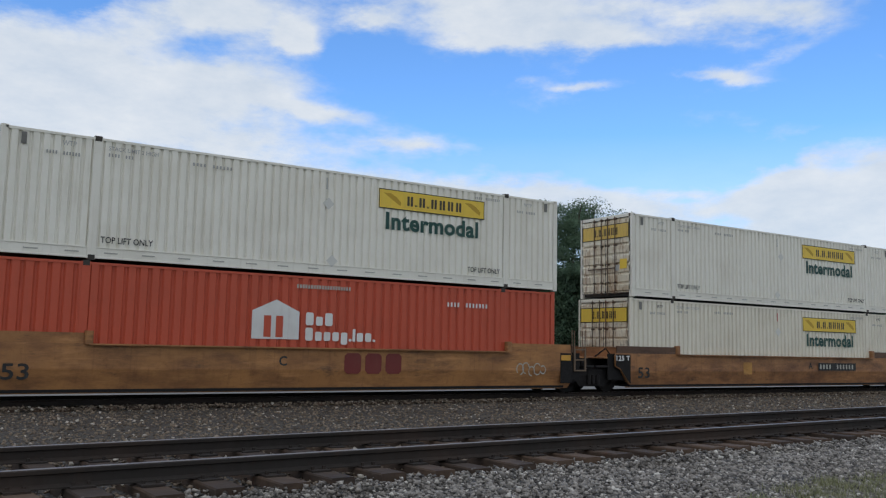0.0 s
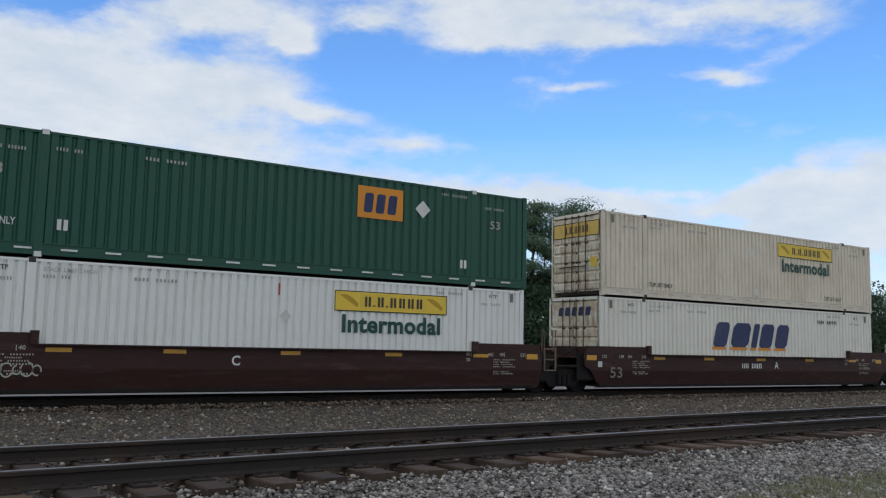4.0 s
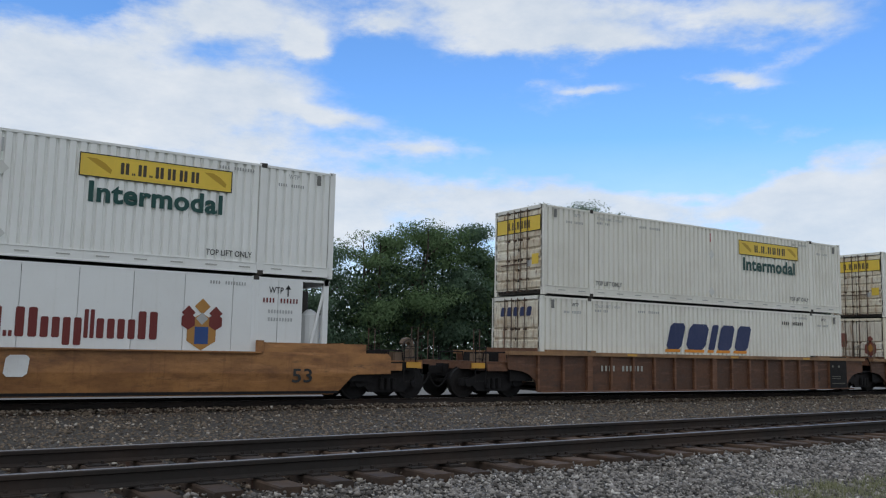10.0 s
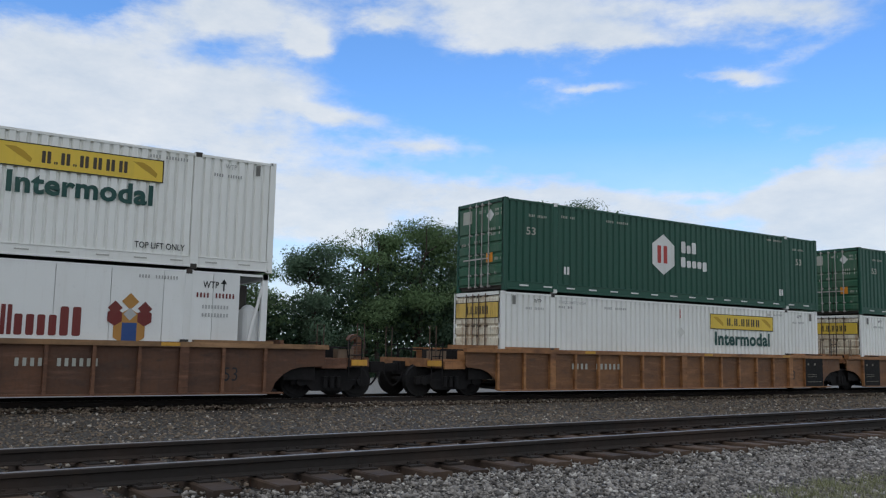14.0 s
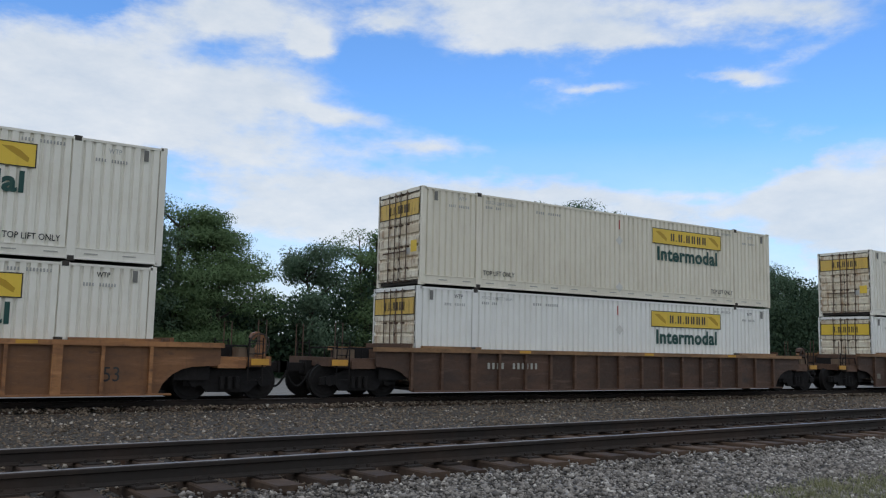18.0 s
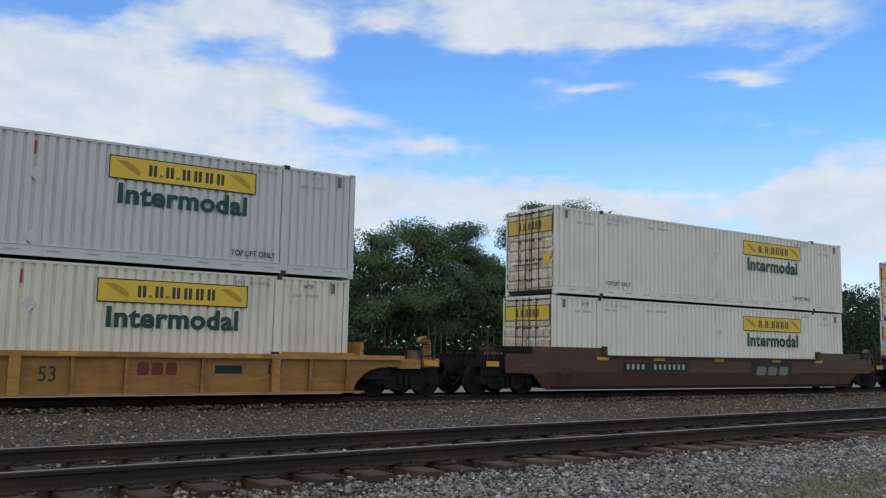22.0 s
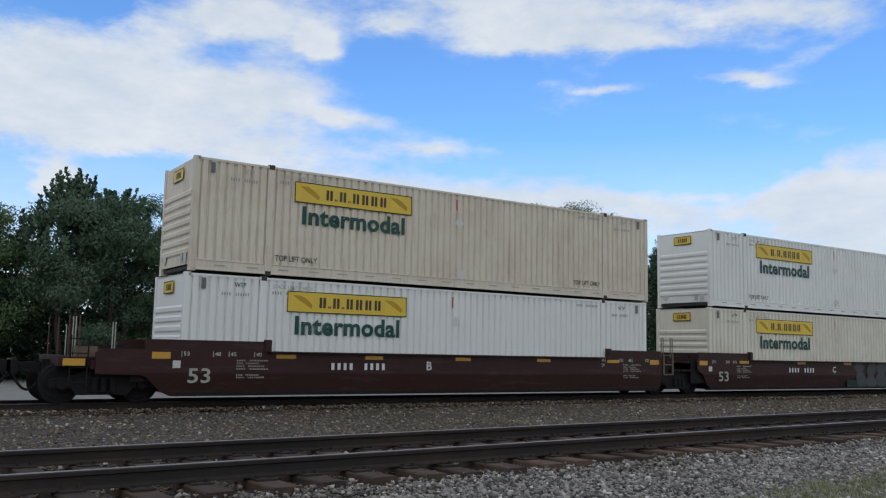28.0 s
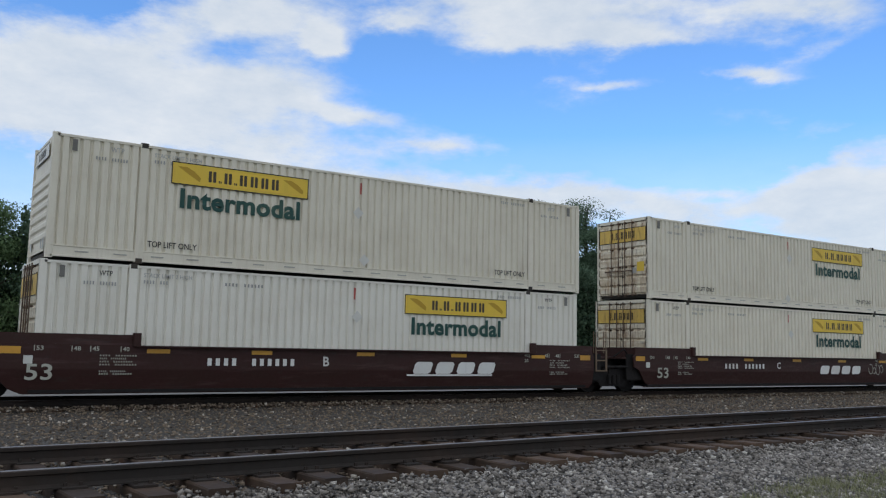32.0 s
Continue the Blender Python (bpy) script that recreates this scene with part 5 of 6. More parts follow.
def ribs_at(top):
    """Where the side stiffeners stand; the tall-sided and the low-sided cars have fewer."""
    if top > 1.45:
        mid = [1.75 + 2.01 * i for i in range(7)]
    elif top < 1.2:
        mid = [1.72, 3.53, 5.34, 6.52, 7.76, 8.99, 10.17, 11.98, 13.8]
    else:
        mid = [1.72 + 1.0108 * i for i in range(13)]
    return [-0.37, 0.65] + mid + [14.86, 15.95]


def side_rib(bm, s, z1):
    y0, y1 = sorted((s * 1.40, s * 1.50))
    box(bm, -0.04, 0.04, y0, y1, 0.24, z1)
    box(bm, -0.05, 0.05, y0, y1, 0.19, 0.24)


def chord(bm, s, x0, x1, z0, z1):
    y0, y1 = sorted((s * 1.32, s * 1.52))
    box(bm, x0, x1, y0, y1, z0, z1)


def slim_chord(bm, s, x0, x1, z0, z1):
    y0, y1 = sorted((s * 1.18, s * 1.282))
    box(bm, x0, x1, y0, y1, z0, z1)


def sideframe(bm):
    """Cast side frames, bolster and springs of a two-axle truck."""
    for s in (-1, 1):
        y0, y1 = s * 0.93, s * 1.08
        y0, y1 = min(y0, y1), max(y0, y1)
        plate(bm, [(-1.15, 0.36), (-0.70, 0.36), (-0.55, 0.20), (0.55, 0.20), (0.70, 0.36), (1.15, 0.36), (1.15, 0.56), (0.75, 0.62), (0.42, 0.76), (-0.42, 0.76), (-0.75, 0.62), (-1.15, 0.56)], y0, y1)
        for x in (-0.89, 0.89):
            rod(bm, (x, s * 1.0, 0.457), (x, s * 1.13, 0.457), 0.13, 10)
        for x in (-0.2, 0.0, 0.2):
            rod(bm, (x, s * 1.12, 0.28), (x, s * 1.12, 0.58), 0.075, 8)
    box(bm, -0.2, 0.2, -1.1, 1.1, 0.55, 0.78)
    rod(bm, (0, 0, 0.7), (0, 0, 0.92), 0.2, 10)


def wheelset(bm):
    """An axle with two flanged wheels; its centre at the origin."""
    rod(bm, (0, -0.95, 0), (0, 0.95, 0), 0.08, 8)
    for s in (-1, 1):
        rod(bm, (0, s * 0.69, 0), (0, s * 0.82, 0), WHEEL_R, 24)
        rod(bm, (0, s * 0.665, 0), (0, s * 0.69, 0), WHEEL_R + 0.028, 24)
        rod(bm, (0, s * 0.82, 0), (0, s * 0.835, 0), WHEEL_R - 0.06, 24, WHEEL_R - 0.10)
        for k in range(3):
            a = k * 2.094
            box(bm, math.cos(a) * 0.2 - 0.03, math.cos(a) * 0.2 + 0.03, min(s * 0.83, s * 0.86), max(s * 0.83, s * 0.86), math.sin(a) * 0.2 - 0.03, math.sin(a) * 0.2 + 0.03)


WHEELS = []


def truck(parent, x):
    t = part("truck", shared(("truck",), sideframe), "black_iron", parent, "black cast-steel truck")
    t.location = (x, 0, 0)
    for dx in (-0.89, 0.89):
        w = part("wheelset", shared(("wheelset",), wheelset), "wheel_steel", t)
        w.location = (dx, 0, WHEEL_R)
        WHEELS.append((w, dx, x))


def ladder(bm, h, n):
    for x in (-0.19, 0.19):
        rod(bm, (x, 0, 0), (x, 0, h), 0.018, 5)
    for i in range(n):
        z = 0.08 + (h - 0.16) * i / (n - 1)
        rod(bm, (-0.19, 0, z), (0.19, 0, z), 0.013, 5)


def hand_rail(bm, h):
    tube(bm, [(0, 0, 0), (0, 0, h), (0.22, 0, h), (0.22, 0, 0)], 0.016, 5)


STAKED = (("car_dusk", 1), ("car_amber", -1))


SOOTED = (("car_redbrown", -1),)      # ends painted black


def coupled_end(e, sx, x0, mat, style, rng):
    """Platform, sill, coupler and rails at an end; sx: which way it points, x0: the container's end."""
    def bx(name, a, b, y0, y1, z0, z1, m, label=""):
        bm = bmesh.new()
        xa, xb = sorted((x0 + sx * a, x0 + sx * b))
        soft_box(bm, xa, xb, y0, y1, z0, z1, 0.015)
        return part(name, bm, m, e, label)
    body, mat = mat, "black_iron" if (mat, sx) in SOOTED else mat
    bx("end_platform", 1.2, 2.85, -1.25, 1.25, 1.02, 1.08, mat)
    bx("end_sill", 2.72, 2.88, -1.3, 1.3, 0.86, 1.10, mat)
    bx("draft_sill", 0.6, 3.05, -0.24, 0.24, 0.62, 1.0, "black_iron")
    bx("bulkhead", 0.25, 0.36, -1.3, 1.3, 0.75, 1.52, mat)
    for y in (-1.22, 1.22):
        bx("side_sill", 1.28, 2.75, y - 0.05, y + 0.05, 0.84, 1.04, "black_iron" if style != "R" else mat)
        # black plates added to darken the end and block light showing through
        if (body, sx) in SOOTED:
            bx("end_shield", 0.3, 2.92, y - 0.02, y + 0.02, 0.60, 1.24, "black_iron", "deep black plate over the truck")
        else:
            bx("end_shield", 0.4, 1.3, y - 0.02, y + 0.02, 0.5, 1.12, "black_iron")
    bx("cross_beam", 1.45, 2.2, -1.32, 1.32, 0.80, 1.0, mat)
    bx("coupler", 3.05, 3.56, -0.11, 0.11, 0.70, 0.93, "black_iron", "black cast coupler shank")
    bx("knuckle", 3.54, 3.80, -0.19, 0.17, 0.66, 0.97, "black_iron")
    bm = bmesh.new()
    pts = [Vector((x0 + sx * (3.0 + 0.72 * t), -0.38, 0.72 - 0.42 * math.sin(math.pi * t))) for t in [i / 8 for i in range(9)]]
    tube(bm, pts, 0.03, 6)
    part("air_hose", bm, "black_iron", e)
    for y in (-1.30, 1.30):
        l = part("ladder", shared(("ladder", 1.15, 4), ladder, 1.15, 4), "black_iron", e)
        l.location = (x0 + sx * 2.45, y, 0.42)
        h = part("hand_rail", shared(("hand_rail", 0.95), hand_rail, 0.95), "rod_rust", e)
        h.location = (x0 + sx * 2.6 - 0.1, y * 0.98, 1.08)
        if style == "pale_rail" and sx < 0 and y < 0:
            bm = bmesh.new()
            tube(bm, [(x0 + sx * 2.80, y * 0.9, 1.08), (x0 + sx * 2.80, y * 0.9, 2.15), (x0 + sx * 2.45, y * 0.9, 2.42), (x0 + sx * 1.75, y * 0.9, 2.45), (x0 + sx * 1.75, y * 0.9, 1.1)], 0.018, 6)
            part("hand_rail", bm, "ink_faint", e)
    mat = body
    if (mat, sx) in STAKED:
        for dx, y, tall in ((1.75, -0.95, 0.95), (2.68, -0.55, 1.05), (2.2, 0.9, 0.8), (1.7, 0.3, 0.7)):
            bm = bmesh.new()
            xp, zp = x0 + sx * dx, 1.08 + tall * rng.uniform(0.8, 1.05)
            soft_box(bm, xp - 0.035, xp + 0.035, y - 0.03, y + 0.03, 1.06, zp, 0.01)
            part("stanchion", bm, "post_brown", e, "upright bracket post")
    elif mat == "car_maroon":
        for dx, y, tall in ((1.6, -0.9, 0.85), (2.45, -0.7, 0.95), (2.3, 0.9, 0.8)):
            bm = bmesh.new()
            tube(bm, [(x0 + sx * dx, y, 1.06), (x0 + sx * dx, y, 1.06 + tall), (x0 + sx * (dx + 0.06), y, 1.06 + tall), (x0 + sx * (dx + 0.06), y, 1.06)], 0.014, 6)
            part("grab_iron", bm, "ink_haze", e, "pale thin upright grab iron")
    else:
        # low guard rail along the platform's edge
        for y in (-1.18, 1.18):
            bm = bmesh.new()
            tube(bm, [(x0 + sx * 1.35, y, 1.06), (x0 + sx * 1.40, y, 1.36), (x0 + sx * 2.25, y, 1.36), (x0 + sx * 2.30, y, 1.06)], 0.022, 6)
            tube(bm, [(x0 + sx * 1.82, y, 1.06), (x0 + sx * 1.82, y, 1.36)], 0.018, 6)
            part("guard_rail", bm, "black_iron", e)
        if sx > 0 or mat == "car_tag":
            # brake stand: a curved bracket with its hand wheel
            bm = bmesh.new()
            xc = x0 + sx * 2.72
            plate(bm, [(xc - 0.20, 1.04), (xc + 0.20, 1.04), (xc + 0.19, 1.52), (xc + 0.12, 1.68), (xc - 0.02, 1.74), (xc - 0.15, 1.70), (xc - 0.22, 1.58), (xc - 0.13, 1.52), (xc - 0.06, 1.60), (xc + 0.02, 1.60), (xc + 0.05, 1.50)], -0.78, -0.58)
            st = part("brake_stand", bm, mat if style == "R" else "post_brown", e, "curved upright brake bracket")
            bm = bmesh.new()
            rim = [(xc + 0.27 * math.cos(k * math.pi / 8), -0.85, 1.42 + 0.27 * math.sin(k * math.pi / 8)) for k in range(17)]
            tube(bm, rim, 0.018, 5)
            for k in range(4):
                rod(bm, (xc, -0.84, 1.42), rim[k * 4], 0.012, 5)
            part("brake_wheel", bm, "casting", st)
    bm = bmesh.new()
    xp = x0 + sx * 2.25
    soft_box(bm, xp - 0.24, xp + 0.24, -1.15, -0.75, 1.08, 1.32, 0.04)
    part("valve_box", bm, "post_brown", e)
    bm = bmesh.new()
    xa, xb = sorted((x0 + sx * 1.35, x0 + sx * 2.05))
    soft_box(bm, xa, xb, -0.75, 0.2, 1.08, 1.36, 0.03)
    part("brake_box", bm, "black_iron", e)
    bx("step_plate", 2.32, 2.80, -1.36, -1.31, 0.88, 1.04, "reflector", "yellow-orange reflective plate")


def joint_end(e, sx, x0, mat, ribbed=False):
    """The articulated end between two wells: short platform, bulkhead and ladder."""
    bm = bmesh.new()
    xa, xb = sorted((x0 + sx * 0.25, x0 + sx * 0.36))
    soft_box(bm, xa, xb, -1.3, 1.3, 0.75, 1.5, 0.015)
    part("bulkhead", bm, mat, e)
    bm = bmesh.new()
    xa, xb = sorted((x0 + sx * 0.36, x0 + sx * 1.66))
    soft_box(bm, xa, xb, -0.55, 0.55, 0.82, 1.12, 0.03)
    part("joint_beam", bm, "black_iron", e)
    bm = bmesh.new()
    xa, xb = sorted((x0 + sx * 0.36, x0 + sx * 1.35))
    soft_box(bm, xa, xb, -1.25, 1.25, 1.12, 1.17, 0.03)
    part("end_platform", bm, mat, e)
    for y in (-1.24, 1.24):
        # plain black plate, added so that no light is seen through the joint
        bm = bmesh.new()
        xa, xb = sorted((x0 + sx * 0.2, x0 + sx * (0.95 if sx > 0 else 1.15)))
        soft_box(bm, xa, xb, y - 0.03, y + 0.03, 0.42, 1.28, 0.01)
        part("end_shield", bm, "black_iron", e)
        bm = bmesh.new()
        rod(bm, (x0 + sx * 1.1, y, 0.85), (x0 + sx * 1.62, y * 0.95, 0.85), 0.05, 6)
        part("side_bearing", bm, "black_iron", e)
    if not ribbed and sx > 0:
        # ladder whose stiles rise above the joint as hoops
        for y in (-1.30, 1.30):
            bm = bmesh.new()
            for dx in (0.70, 1.16):
                box(bm, x0 + dx - 0.03, x0 + dx + 0.03, y - 0.015, y + 0.015, 0.70, 1.42)
                tube(bm, [(x0 + dx - 0.05, y * 0.95, 1.30), (x0 + dx - 0.05, y * 0.95, 2.0), (x0 + dx + 0.05, y * 0.95, 2.0), (x0 + dx + 0.05, y * 0.95, 1.30)], 0.018, 6)
            for z in (0.72, 1.06, 1.39):
                box(bm, x0 + 0.70, x0 + 1.16, y - 0.02, y + 0.02, z - 0.02, z + 0.02)
            part("ladder", bm, "post_brown", e, "rusty ladder with tall hoops")
    if ribbed:
        # paired upright guides on the end platform
        for dx, y in ((0.30, -1.15), (0.92, -1.15), (0.45, 1.15), (1.0, 1.15)) if sx > 0 else ((0.7, -1.1), (0.55, 1.15), (1.15, 1.15)):
            bm = bmesh.new()
            xp = x0 + sx * dx
            tube(bm, [(xp - 0.06, y, 1.15), (xp - 0.06, y, 2.12), (xp + 0.06, y, 2.12), (xp + 0.06, y, 1.15)], 0.02, 6)
            part("guide_post", bm, "post_brown", e, "weathered upright guide loop")
    if ribbed and sx > 0:
        for y in (-1.28, 1.28):
            l = part("ladder", shared(("ladder", 1.35, 5), ladder, 1.35, 5), "black_iron", e)
            l.location = (x0 + 0.95, y, 0.62)
    elif sx < 0:
        bm = bmesh.new()
        tube(bm, [(x0 - 0.5, -0.8, 1.15), (x0 - 0.9, -0.9, 1.45), (x0 - 1.25, -0.7, 1.15)], 0.03, 6)
        part("air_hose", bm, "black_iron", e)


STYLE_WORDS = dict(car_amber="amber-orange", car_dusk="dull brown", car_orange="weathered orange", car_yellow="yellow-orange", car_rust="rust-brown", car_umber="dark brown",
                   car_maroon="dark maroon", car_redbrown="red-brown", car_tag="orange-brown graffitied")


def slab_mark(bm, w, h, seed, k, lo, hi):
    """A slanting chunky shape between the heights lo and hi, drawn in by k."""
    rng = random.Random(seed)
    lean, top, foot, nick = rng.uniform(-0.2, 0.25), rng.uniform(0.75, 1.2), rng.uniform(0.8, 1.25), rng.uniform(0.25, 0.7)
    steps = 9
    left, right = [], []
    for i in range(steps + 1):
        t = lo + (hi - lo) * i / steps
        tt = 0.5 + (t - 0.5) * k
        half = 0.5 * w * (foot * (1 - t) + top * t) * (1 - 0.45 * math.exp(-((t - nick) / 0.13) ** 2))
        half = max(half - (1 - k) * 0.5 * h * 0.45, 0.03)
        half *= min(1.0, 0.55 + 4 * min(t, 1 - t))
        mid = 0.5 * w + lean * w * (t - 0.5) + 0.08 * w * math.sin(5 * t + seed)
        left.append((mid - half, tt * h))
        right.append((mid + half, tt * h))
    for i in range(steps):
        flat(bm, [left[i], right[i], right[i + 1], left[i + 1]])


def scrawl(bm, w, h, seed):
    """Looping strokes of spray paint."""
    rng = random.Random(seed)
    for k in range(int(w / (h * 0.45))):
        cx, cz = h * 0.3 + k * h * 0.45, h * rng.uniform(0.4, 0.6)
        r = h * rng.uniform(0.25, 0.4)
        t = 0.035
        prev = None
        turn = rng.uniform(0, 6)
        for i in range(13):
            a = turn + i * 0.45
            p = (cx + math.cos(a) * r * 0.8, cz + math.sin(a) * r)
            q = (cx + math.cos(a) * (r - t) * 0.8, cz + math.sin(a) * (r - t))
            if prev:
                flat(bm, [prev[0], p, q, prev[1]])
            prev = (p, q)


def graffiti(e, x, w, h, fills, seed, y, z0=0.22):
    n = len(fills)
    ww = w / n
    for i, (f, o, low) in enumerate(fills):
        dy = y - 0.012 * (i % 2)
        p = mark("graffiti_shape", shared(("block", ww, h, seed + i, 1), slab_mark, ww, h, seed + i, 1.0, 0, 1), o, e, x + i * ww, dy, z0, "spray-painted chunky shape")
        mark("graffiti_fill", shared(("block", ww, h, seed + i, 2), slab_mark, ww, h, seed + i, 0.935, 0.42, 1), f, p, 0, -0.003, 0)
        mark("graffiti_fill", shared(("block", ww, h, seed + i, 3), slab_mark, ww, h, seed + i, 0.935, 0, 0.42), low, p, 0, -0.003, 0)


def well_car(style, mat, left, right, decals, top, rng):
    """A container well car; x = 0 at its load's left end, z = 0 at the rail head."""
    words = STYLE_WORDS[mat] + (" ribbed-side" if style == "R" else " smooth-side") + " well car carrying two stacked containers"
    e = tagged(new("well_car"), words, "rail car", "well cars of the train")
    ytop = top + 0.24 if style == "S" else top
    for s in (-1, 1):
        # between ribs: a darker copy of the car's paint, so the ribs stand out
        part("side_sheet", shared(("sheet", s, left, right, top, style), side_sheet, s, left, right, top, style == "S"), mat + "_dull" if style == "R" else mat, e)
        if style == "R":
            xa, xb = (-1.55 if left == "c" else -1.48), CL + (1.55 if right == "c" else 1.16)
            part("top_chord", shared(("chord", s, xa, xb, top), chord, s, xa, xb, top - 0.02, top + 0.10), "car_ochre" if mat in ("car_rust", "car_umber") else mat, e)
            if s < 0:
                for x in (3.3, 8.75, 13.2):
                    mark("reflector", shared(("reflector", 2), line, 0.45, 0.08), "reflector", e, x + rng.uniform(-0.2, 0.2), -1.524, top)
                at_x = ribs_at(top)
                for a, b in zip(at_x, at_x[1:]):
                    if a > 0.3 and b < CL - 0.3:
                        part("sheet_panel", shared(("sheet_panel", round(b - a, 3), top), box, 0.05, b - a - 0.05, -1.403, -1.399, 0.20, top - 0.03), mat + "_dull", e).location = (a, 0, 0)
            part("bottom_chord", shared(("chord", s, "low"), chord, s, -0.3, CL + 0.3, 0.160, 0.20), mat, e)
            for x in ribs_at(top):
                part("rib", shared(("rib", s, top), side_rib, s, top), "car_orange" if mat == "car_yellow" else mat, e).location = (x, 0, 0)
            for x0 in (0.0, CL - 2.05):
                bm = bmesh.new()
                y0, y1 = sorted((s * 1.32, s * 1.46))
                box(bm, x0, x0 + 2.05, y0, y1, top + 0.10, top + 0.16)
                part("guide_plate", bm, "car_ochre" if mat in ("car_rust", "car_umber") else mat, e)
        else:
            part("bottom_chord", shared(("slim_chord", s), slim_chord, s, -0.3, CL + 0.1, 0.162, 0.19), mat, e)
            for x0, x1 in ((-0.85 if left == "a" else -1.0, 2.0), (CL - 2.0, CL + (0.45 if right == "a" else 1.0))):
                bm = bmesh.new()
                y0, y1 = sorted((s * 1.33, s * 1.385))
                plate(bm, [(x0, top - 0.02), (x1, top - 0.02), (x1, top + 0.24), (x0, top + 0.24)], y0, y1)
                part("guide_plate", bm, "car_umber" if mat in ("car_orange", "car_tag") else mat, e)
            part("top_lip", shared(("lip", s, top), chord, s, 2.06, CL - 2.06, top - 0.035, top), mat, e)
        if style == "R":
            bm = bmesh.new()
            y0, y1 = sorted((s * 1.40, s * 1.514))
            box(bm, 7.68, 7.92, y0, y1, 0.20, top - 0.02)
            part("side_post", bm, mat, e)
        for x in (1.76, CL - 2.27) if style == "R" else (POST, CL - POST):
            bm = bmesh.new()
            y0, y1 = sorted((s * 1.30, s * 1.47))
            soft_box(bm, x - 0.09, x + 0.09, y0, y1, top + (0.1 if style == "R" else -0.02), max(ytop, top) + (0.16 if style == "R" else 0.05), 0.03)
            part("lock_guide", bm, "casting" if style == "R" else mat, e)
            if style == "R":
                bm = bmesh.new()
                y0, y1 = sorted((s * 1.40, s * 1.512))
                box(bm, x - 0.11, x + 0.11, y0, y1, 0.20, top - 0.02)
                part("side_post", bm, mat, e)
    bm = bmesh.new()
    box(bm, -0.2, CL + 0.2, -1.33, 1.33, 0.19, 0.26)
    part("well_floor", bm, "black_iron", e)
    for side, sx, x0 in ((left, -1, 0.0), (right, 1, CL)):
        if side == "c":
            coupled_end(e, sx, x0, mat, "pale_rail" if ("53", -0.3) in decals else style, rng)
            truck(e, x0 + sx * 1.85)
        else:
            joint_end(e, sx, x0, mat, style == "R")
            if sx > 0:
                truck(e, x0 + 1.665)
    # markings
    y = -1.406 if style == "S" else -1.404
    if style == "S" and right == "a" and mat in ("car_amber", "car_tag", "car_orange"):
        pl = mark("dark_patch", shared(("end_patch", top), flat, [(0, 0.33), (0.48, 0.33), (0.48, top - 0.12), (0.43, top - 0.03), (0, top - 0.03)]), "black_iron", e, CL + 0.01, y - 0.003, 0, "black painted car end")
        mark("reflector", shared(("line", 0.40, 0.17), line, 0.40, 0.17), "reflector", pl, 0.03, -0.003, top - 0.26, "orange reflective plate")
    ink = "ink_white" if mat in ("car_maroon", "car_umber", "car_redbrown") else "ink_black"
    for item in decals:
        k = item[0]
        if k == "53":
            mark("lettering", lettering("53", *((0.34, 0.36, 0.0) if style == "R" else (0.36, 0.56, 0.015))), item[2] if len(item) > 2 else ("ink_haze" if ink == "ink_white" else ink), e, item[1], y - (0.006 if style == "R" else 0), 0.48)
        elif k == "num":
            x, w, n, plate_ = item[1:]
            if plate_:
                mark("number_plate", shared(("line", w + 0.2, 0.30), line, w + 0.2, 0.30), "ink_black", e, x - 0.1, y - 0.03, 0.76)
            mark("number", digits(w, 0.18, n), "ink_haze" if plate_ else ("ink_haze" if style == "R" else ink), e, x, y - 0.033, 0.82)
        elif k == "letter":
            mark("lettering", lettering(item[2], 0.25, None, 0.02), ink, e, item[1], y, 0.82)
        elif k == "big":
            x, w, h, n, m, sl = item[1:]
            mark("company_mark", rhythm(w, h, (TALL,) * n, sl, 0.8), m, e, x, y - 0.004, 0.62, "large plain painted blocks")
        elif k == "block":
            x, w, h, m, z = item[1:]
            mark("painted_patch", shared(("line", w, h), line, w, h), m, e, x, y, z)
        elif k == "refl":
            for x in item[1]:
                mark("reflector", shared(("reflector",), line, 0.55, 0.10), "reflector", e, x, y - 0.002, item[2] if len(item) > 2 else 1.14, "orange reflective strip")
        elif k == "data":
            for x in item[1]:
                for z in (1.28, 1.02, 0.72):
                    mark("stencil_mark", bars(0.75, 0.07, 9), "ink_haze", e, x, y, z)
        elif k == "marks":
            for x, word in ((-0.1, "53"), (0.68, "48"), (1.08, "45"), (1.75, "40"), (13.75, "40"), (14.55, "45"), (15.0, "48"), (15.8, "53")):
                mark("lettering", lettering(word, 0.10, 0.15, 0.02), "ink_haze", e, x, y, 1.14)
                mark("tick", shared(("line", 0.02, 0.13), line, 0.02, 0.13), "ink_haze", e, x + (0.18 if x > 8 else -0.05), y, 1.12)
            mark("lettering", lettering("20", 0.10, 0.15, 0.02), "ink_haze", e, 13.75, y, 0.98)
            for x in (-0.85, 16.05):
                mark("reflector", shared(("line", 0.44, 0.16), line, 0.44, 0.16), "reflector", e, x, y - 0.002, 1.06, "orange reflective plate")
            mark("painted_patch", shared(("line", 0.19, 0.18), line, 0.19, 0.18), "ink_faint", e, -0.35, y, 0.84)
